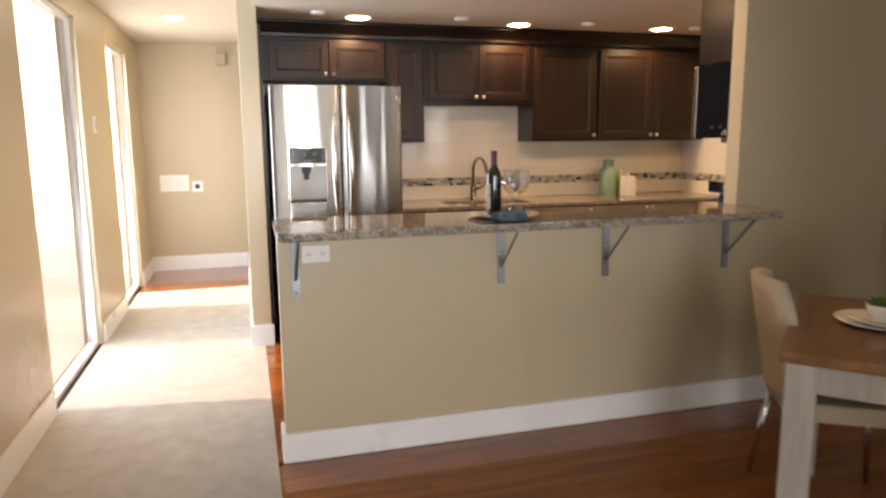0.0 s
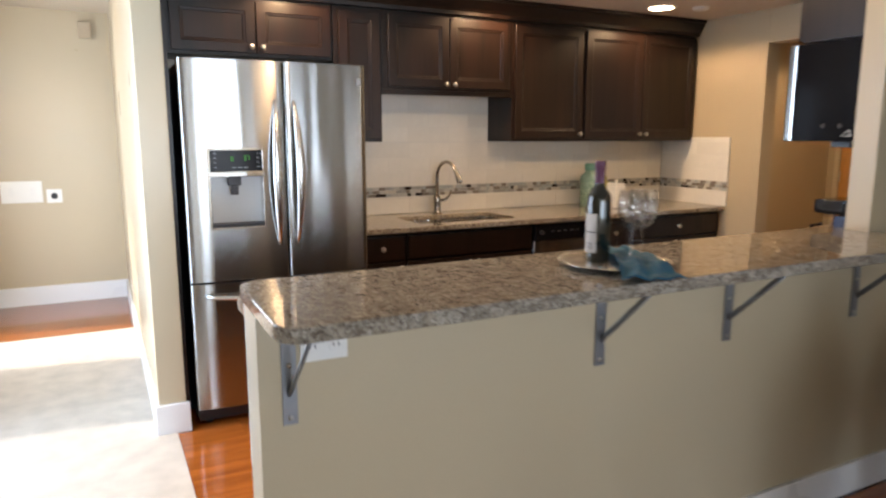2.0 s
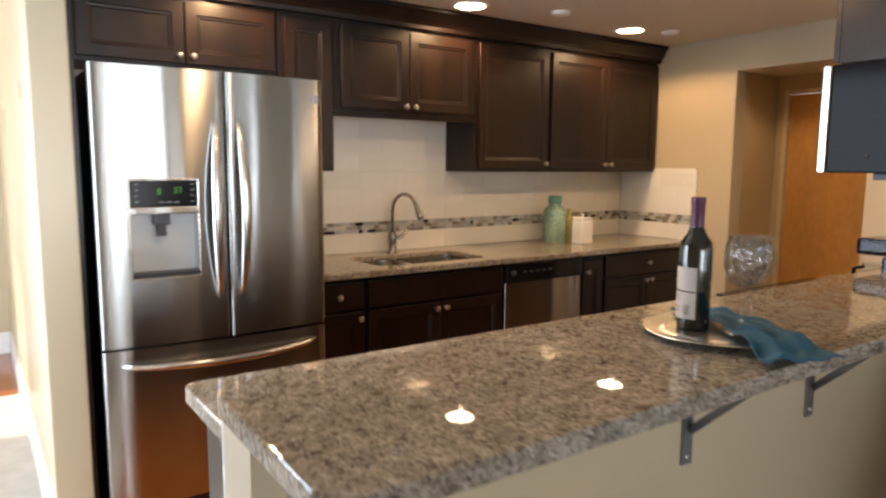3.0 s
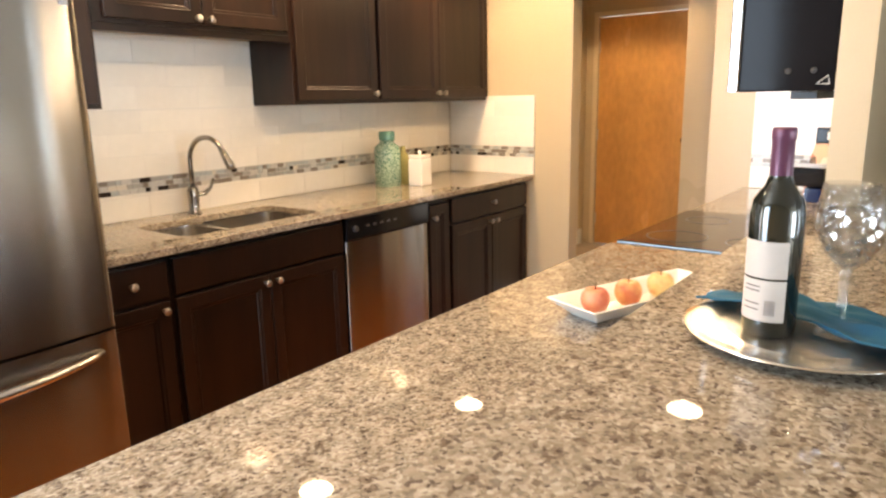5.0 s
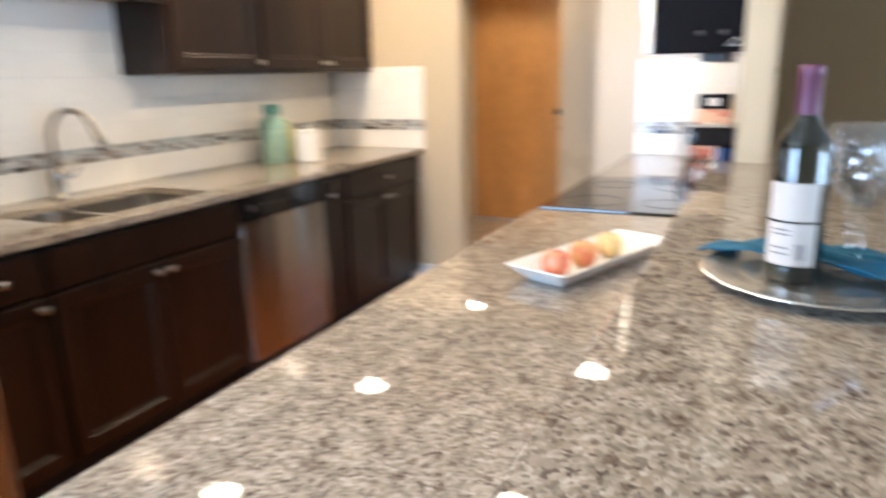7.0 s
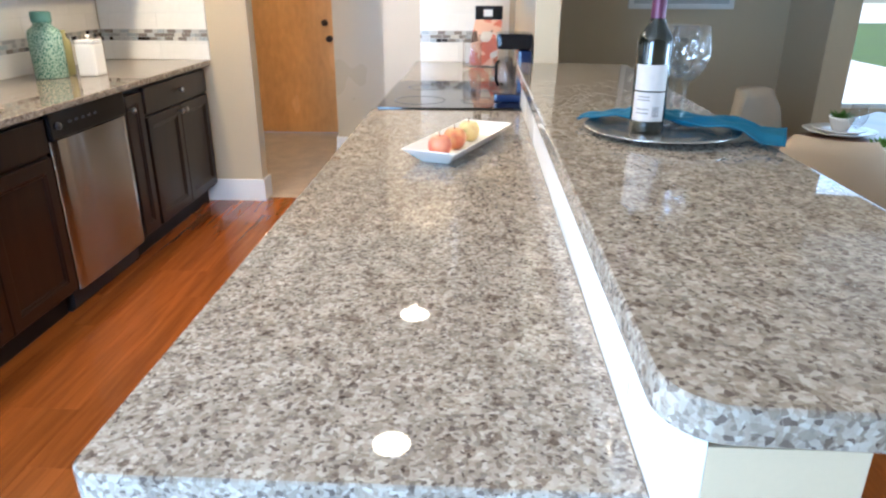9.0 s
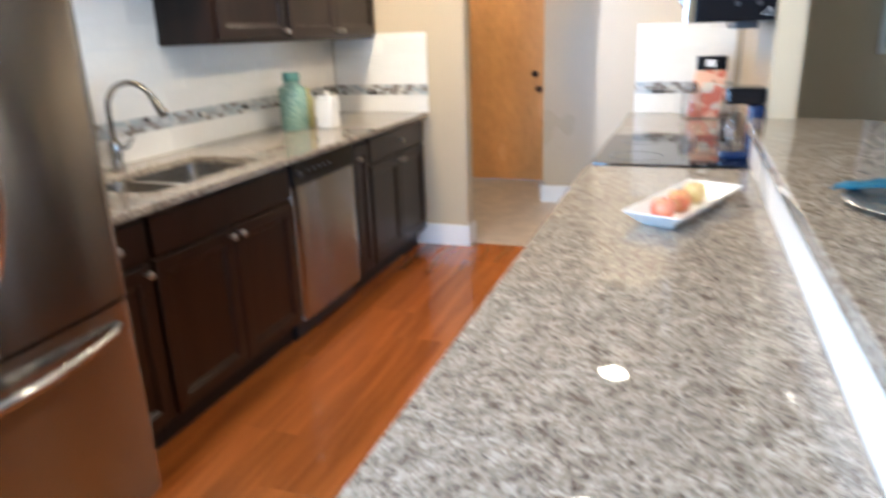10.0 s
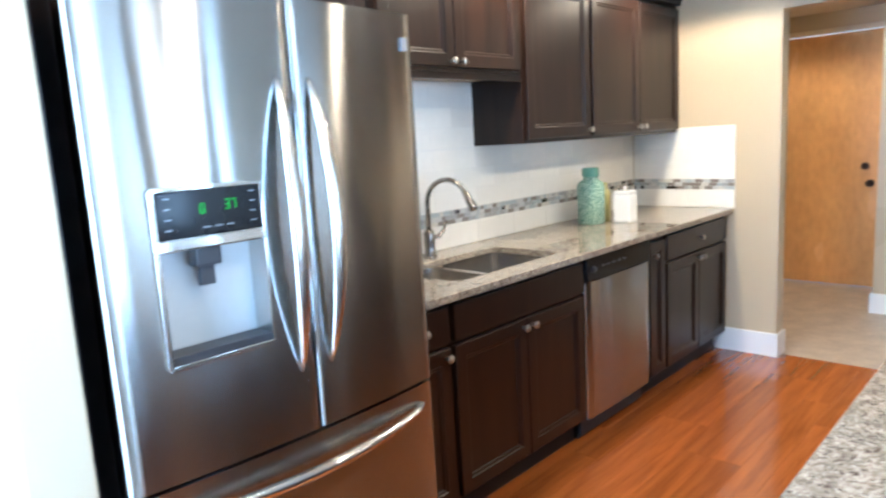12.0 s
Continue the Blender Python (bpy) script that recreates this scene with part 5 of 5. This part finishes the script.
    j = thing("glass_jar", (3.66, 3.50, z), "clear glass storage jar", "jar")
    part("glass", lathe(bmesh.new(), [(0, 0), (0.05, 0), (0.053, 0.01), (0.053, 0.15), (0.045, 0.165), (0.047, 0.18), (0.044, 0.18), (0.042, 0.165), (0.05, 0.148), (0.05, 0.012), (0, 0.006)], 28, (3.66, 3.50, z)), CRYSTAL, j)


coffee_corner()

# wall fittings in the corridor
wall_plate("light_switch", (-0.665, 8.25, 0.97), "y", 0.30, 0.18, 2, "white double rocker switch plate", "switch")
wall_plate("thermostat_plate", (-0.43, 8.25, 0.93), "y", 0.115, 0.115, 1, "white wall plate with dark dial", "thermostat")
part("dial", lathe(bmesh.new(), [(0, 0.012), (0.022, 0.012), (0.026, 0)], 20, (-0.43, 8.24, 0.93), Euler((radians(90), 0, 0)).to_matrix()), DARKGREY, bpy.data.objects["thermostat_plate"], "dark round dial")
ch = thing("door_chime", (-0.1, 8.25, 2.3), "small beige door chime box high on the wall", "door chime")
block("case", -0.15, -0.05, 8.19, 8.2495, 2.24, 2.37, material("beige_plastic", (0.42, 0.34, 0.24), 0.5), ch, 0.01)
wall_plate("light_switch", (-0.95, 5.75, 1.55), "x", 0.08, 0.12, 1, "white switch plate between the windows", "switch")

# ---- tiles, mosaic and floor boards ----
MOSAIC = bpy.data.materials.new("glass_mosaic")
MOSAIC.use_nodes = True
nt = MOSAIC.node_tree
geo = nt.nodes.new("ShaderNodeNewGeometry")
mr = ramp_of(nt, [(0.0, (0.03, 0.022, 0.018)), (0.08, (0.24, 0.21, 0.18)), (0.28, (0.36, 0.36, 0.35)), (0.5, (0.52, 0.52, 0.50)), (0.75, (0.40, 0.44, 0.45)), (0.9, (0.60, 0.57, 0.50))], True)
nt.links.new(geo.outputs["Random Per Island"], mr.inputs[0])
nt.links.new(mr.outputs[0], nt.nodes["Principled BSDF"].inputs["Base Color"])
nt.nodes["Principled BSDF"].inputs["Roughness"].default_value = 0.12


def tile_mesh(w, h, t=0.006):
    bm = bmesh.new()
    f = 0.001
    lo = [bm.verts.new(v) for v in ((0, 0, 0), (w, 0, 0), (w, 0, h), (0, 0, h))]
    md = [bm.verts.new((v.co.x, -t + 0.0008, v.co.z)) for v in lo]
    hi = [bm.verts.new((min(max(v.co.x, f), w - f), -t, min(max(v.co.z, f), h - f))) for v in lo]
    for a, c in ((lo, md), (md, hi)):
        for k in range(4):
            bm.faces.new((a[k], a[(k + 1) % 4], c[(k + 1) % 4], c[k]))
    bm.faces.new(hi)
    bmesh.ops.recalc_face_normals(bm, faces=bm.faces)
    me = bpy.data.meshes.new("tile")
    bm.to_mesh(me)
    bm.free()
    me.materials.append(TILE)
    return me


TILE_MESHES = {}


def tiled(name, place, along0, along1, bands, axis, label):
    """Rows of long tiles on a grout bed; bands are (z0, z1, along0, along1)."""
    bed = tagged(new(name), label, "", "", "structure")
    TW, TH, J = 0.305, 0.0975, 0.0016
    bm = bmesh.new()
    for z0, z1, a0, a1 in bands:
        if axis == 1:
            box(bm, a0, a1, place - 0.0048, place + 0.0075, z0, z1)
        else:
            box(bm, place - 0.0048, place + 0.0075, a0, a1, z0, z1)
    part("grout", bm, GROUT, bed)
    for z0, z1, a0, a1 in bands:
        z, row = z0, 0
        while z < z1 - 0.01:
            h = min(TH, z1 - z)
            a = a0 - (TW / 2 if row % 2 else 0)
            while a < a1 - 0.005:
                s, e = max(a, a0), min(a + TW, a1)
                if e - s > 0.012:
                    key = (round(e - s - J, 4), round(h - J, 4))
                    if key not in TILE_MESHES:
                        TILE_MESHES[key] = tile_mesh(*key)
                    ob = new("tile", TILE_MESHES[key])
                    ob.parent = bed
                    ob.matrix_basis = pose(s + J / 2, place, z + J / 2) if axis == 1 else pose(place, e - J / 2, z + J / 2, 0, 0, -90)
                a += TW
            z, row = z + TH, row + 1
    return bed


MZ0, MZ1 = 1.030, 1.097


def mosaic(name, place, a0, a1, axis, parent):
    rng = random.Random(7)
    bm = bmesh.new()
    h = (MZ1 - MZ0) / 3
    for r in range(3):
        a = a0 - rng.uniform(0, 0.03)
        while a < a1:
            w = rng.choice((0.024, 0.036, 0.05, 0.05))
            s, e = max(a, a0), min(a + w, a1)
            if e - s > 0.004:
                q = (s + 0.001, e - 0.001)
                zz = (MZ0 + r * h + 0.001, MZ0 + (r + 1) * h - 0.001)
                t = rng.uniform(0.0055, 0.007)
                if axis == 1:
                    box(bm, q[0], q[1], place - t, place + 0.0004, *zz)
                else:
                    box(bm, place - t, place + 0.0004, q[0], q[1], *zz)
            a += w
    ob = part("mosaic", bm, MOSAIC, parent, "strip of small grey, brown and white mosaic pieces")
    ob["kind"] = "stuff"


b = tiled("backsplash_sink", 5.8215, 1.174, 4.06, [(0.9165, MZ0, 1.174, 4.06), (MZ1, 1.396, 1.174, 4.06), (1.396, 1.709, 1.474, 2.398)], 1, "white glazed tile backsplash behind the sink")
part("mosaic_bed", box(bmesh.new(), 1.174, 4.06, 5.822, 5.829, MZ0, MZ1), GROUT, b)
mosaic("mosaic", 5.8215, 1.174, 4.06, 1, b)
b = tiled("backsplash_side", 4.0615, 5.14, 5.81, [(0.9165, MZ0, 5.14, 5.81), (MZ1, 1.425, 5.14, 5.81)], 0, "white glazed tile on the side wall")
part("mosaic_bed", box(bmesh.new(), 4.062, 4.069, 5.14, 5.81, MZ0, MZ1), GROUT, b)
mosaic("mosaic", 4.0615, 5.14, 5.81, 0, b)
b = tiled("backsplash_range_end", 4.0615, 3.285, 3.82, [(0.9165, MZ0, 3.285, 3.82), (MZ1, 1.425, 3.285, 3.82)], 0, "white glazed tile beside the range corner")
part("mosaic_bed", box(bmesh.new(), 4.062, 4.069, 3.285, 3.82, MZ0, MZ1), GROUT, b)
mosaic("mosaic", 4.0615, 3.285, 3.82, 0, b)

boards = tagged(new("floor_hardwood"), "glossy red-brown hardwood plank floor", "", "", "structure")
PLANKS = {}


def plank_mesh(w, d):
    key = (round(w, 3), round(d, 3))
    if key not in PLANKS:
        bm = bmesh.new()
        g, c = 0.0003, 0.0009
        lo = [bm.verts.new(v) for v in ((g, g, -0.02), (w - g, g, -0.02), (w - g, d - g, -0.02), (g, d - g, -0.02))]
        md = [bm.verts.new((v.co.x, v.co.y, -c)) for v in lo]
        hi = [bm.verts.new((min(max(v.co.x, c), w - c), min(max(v.co.y, c), d - c), 0)) for v in lo]
        for a, e in ((lo, md), (md, hi)):
            for k in range(4):
                bm.faces.new((a[k], a[(k + 1) % 4], e[(k + 1) % 4], e[k]))
        bm.faces.new(hi)
        bmesh.ops.recalc_face_normals(bm, faces=bm.faces)
        me = bpy.data.meshes.new("plank")
        bm.to_mesh(me)
        bm.free()
        me.materials.append(PLANK)
        PLANKS[key] = me
    return PLANKS[key]


rng = random.Random(11)


def lay(x0, x1, y0, y1, width):
    y = y0
    while y < y1 - 0.002:
        d = min(width, y1 - y)
        x = x0 - rng.choice((0.0, 0.3, 0.6, 0.9))
        while x < x1 - 0.01:
            s, e = max(x, x0), min(x + 1.2, x1)
            if e - s > 0.02:
                ob = new("plank", plank_mesh(e - s, d))
                ob.parent = boards
                ob.location = (s, y, 0.0)
            x += 1.2
        y += width


lay(0.16, 4.14, 3.16, 5.27, 0.127)
lay(0.16, 5.0, 0.2, 3.13, 0.127)
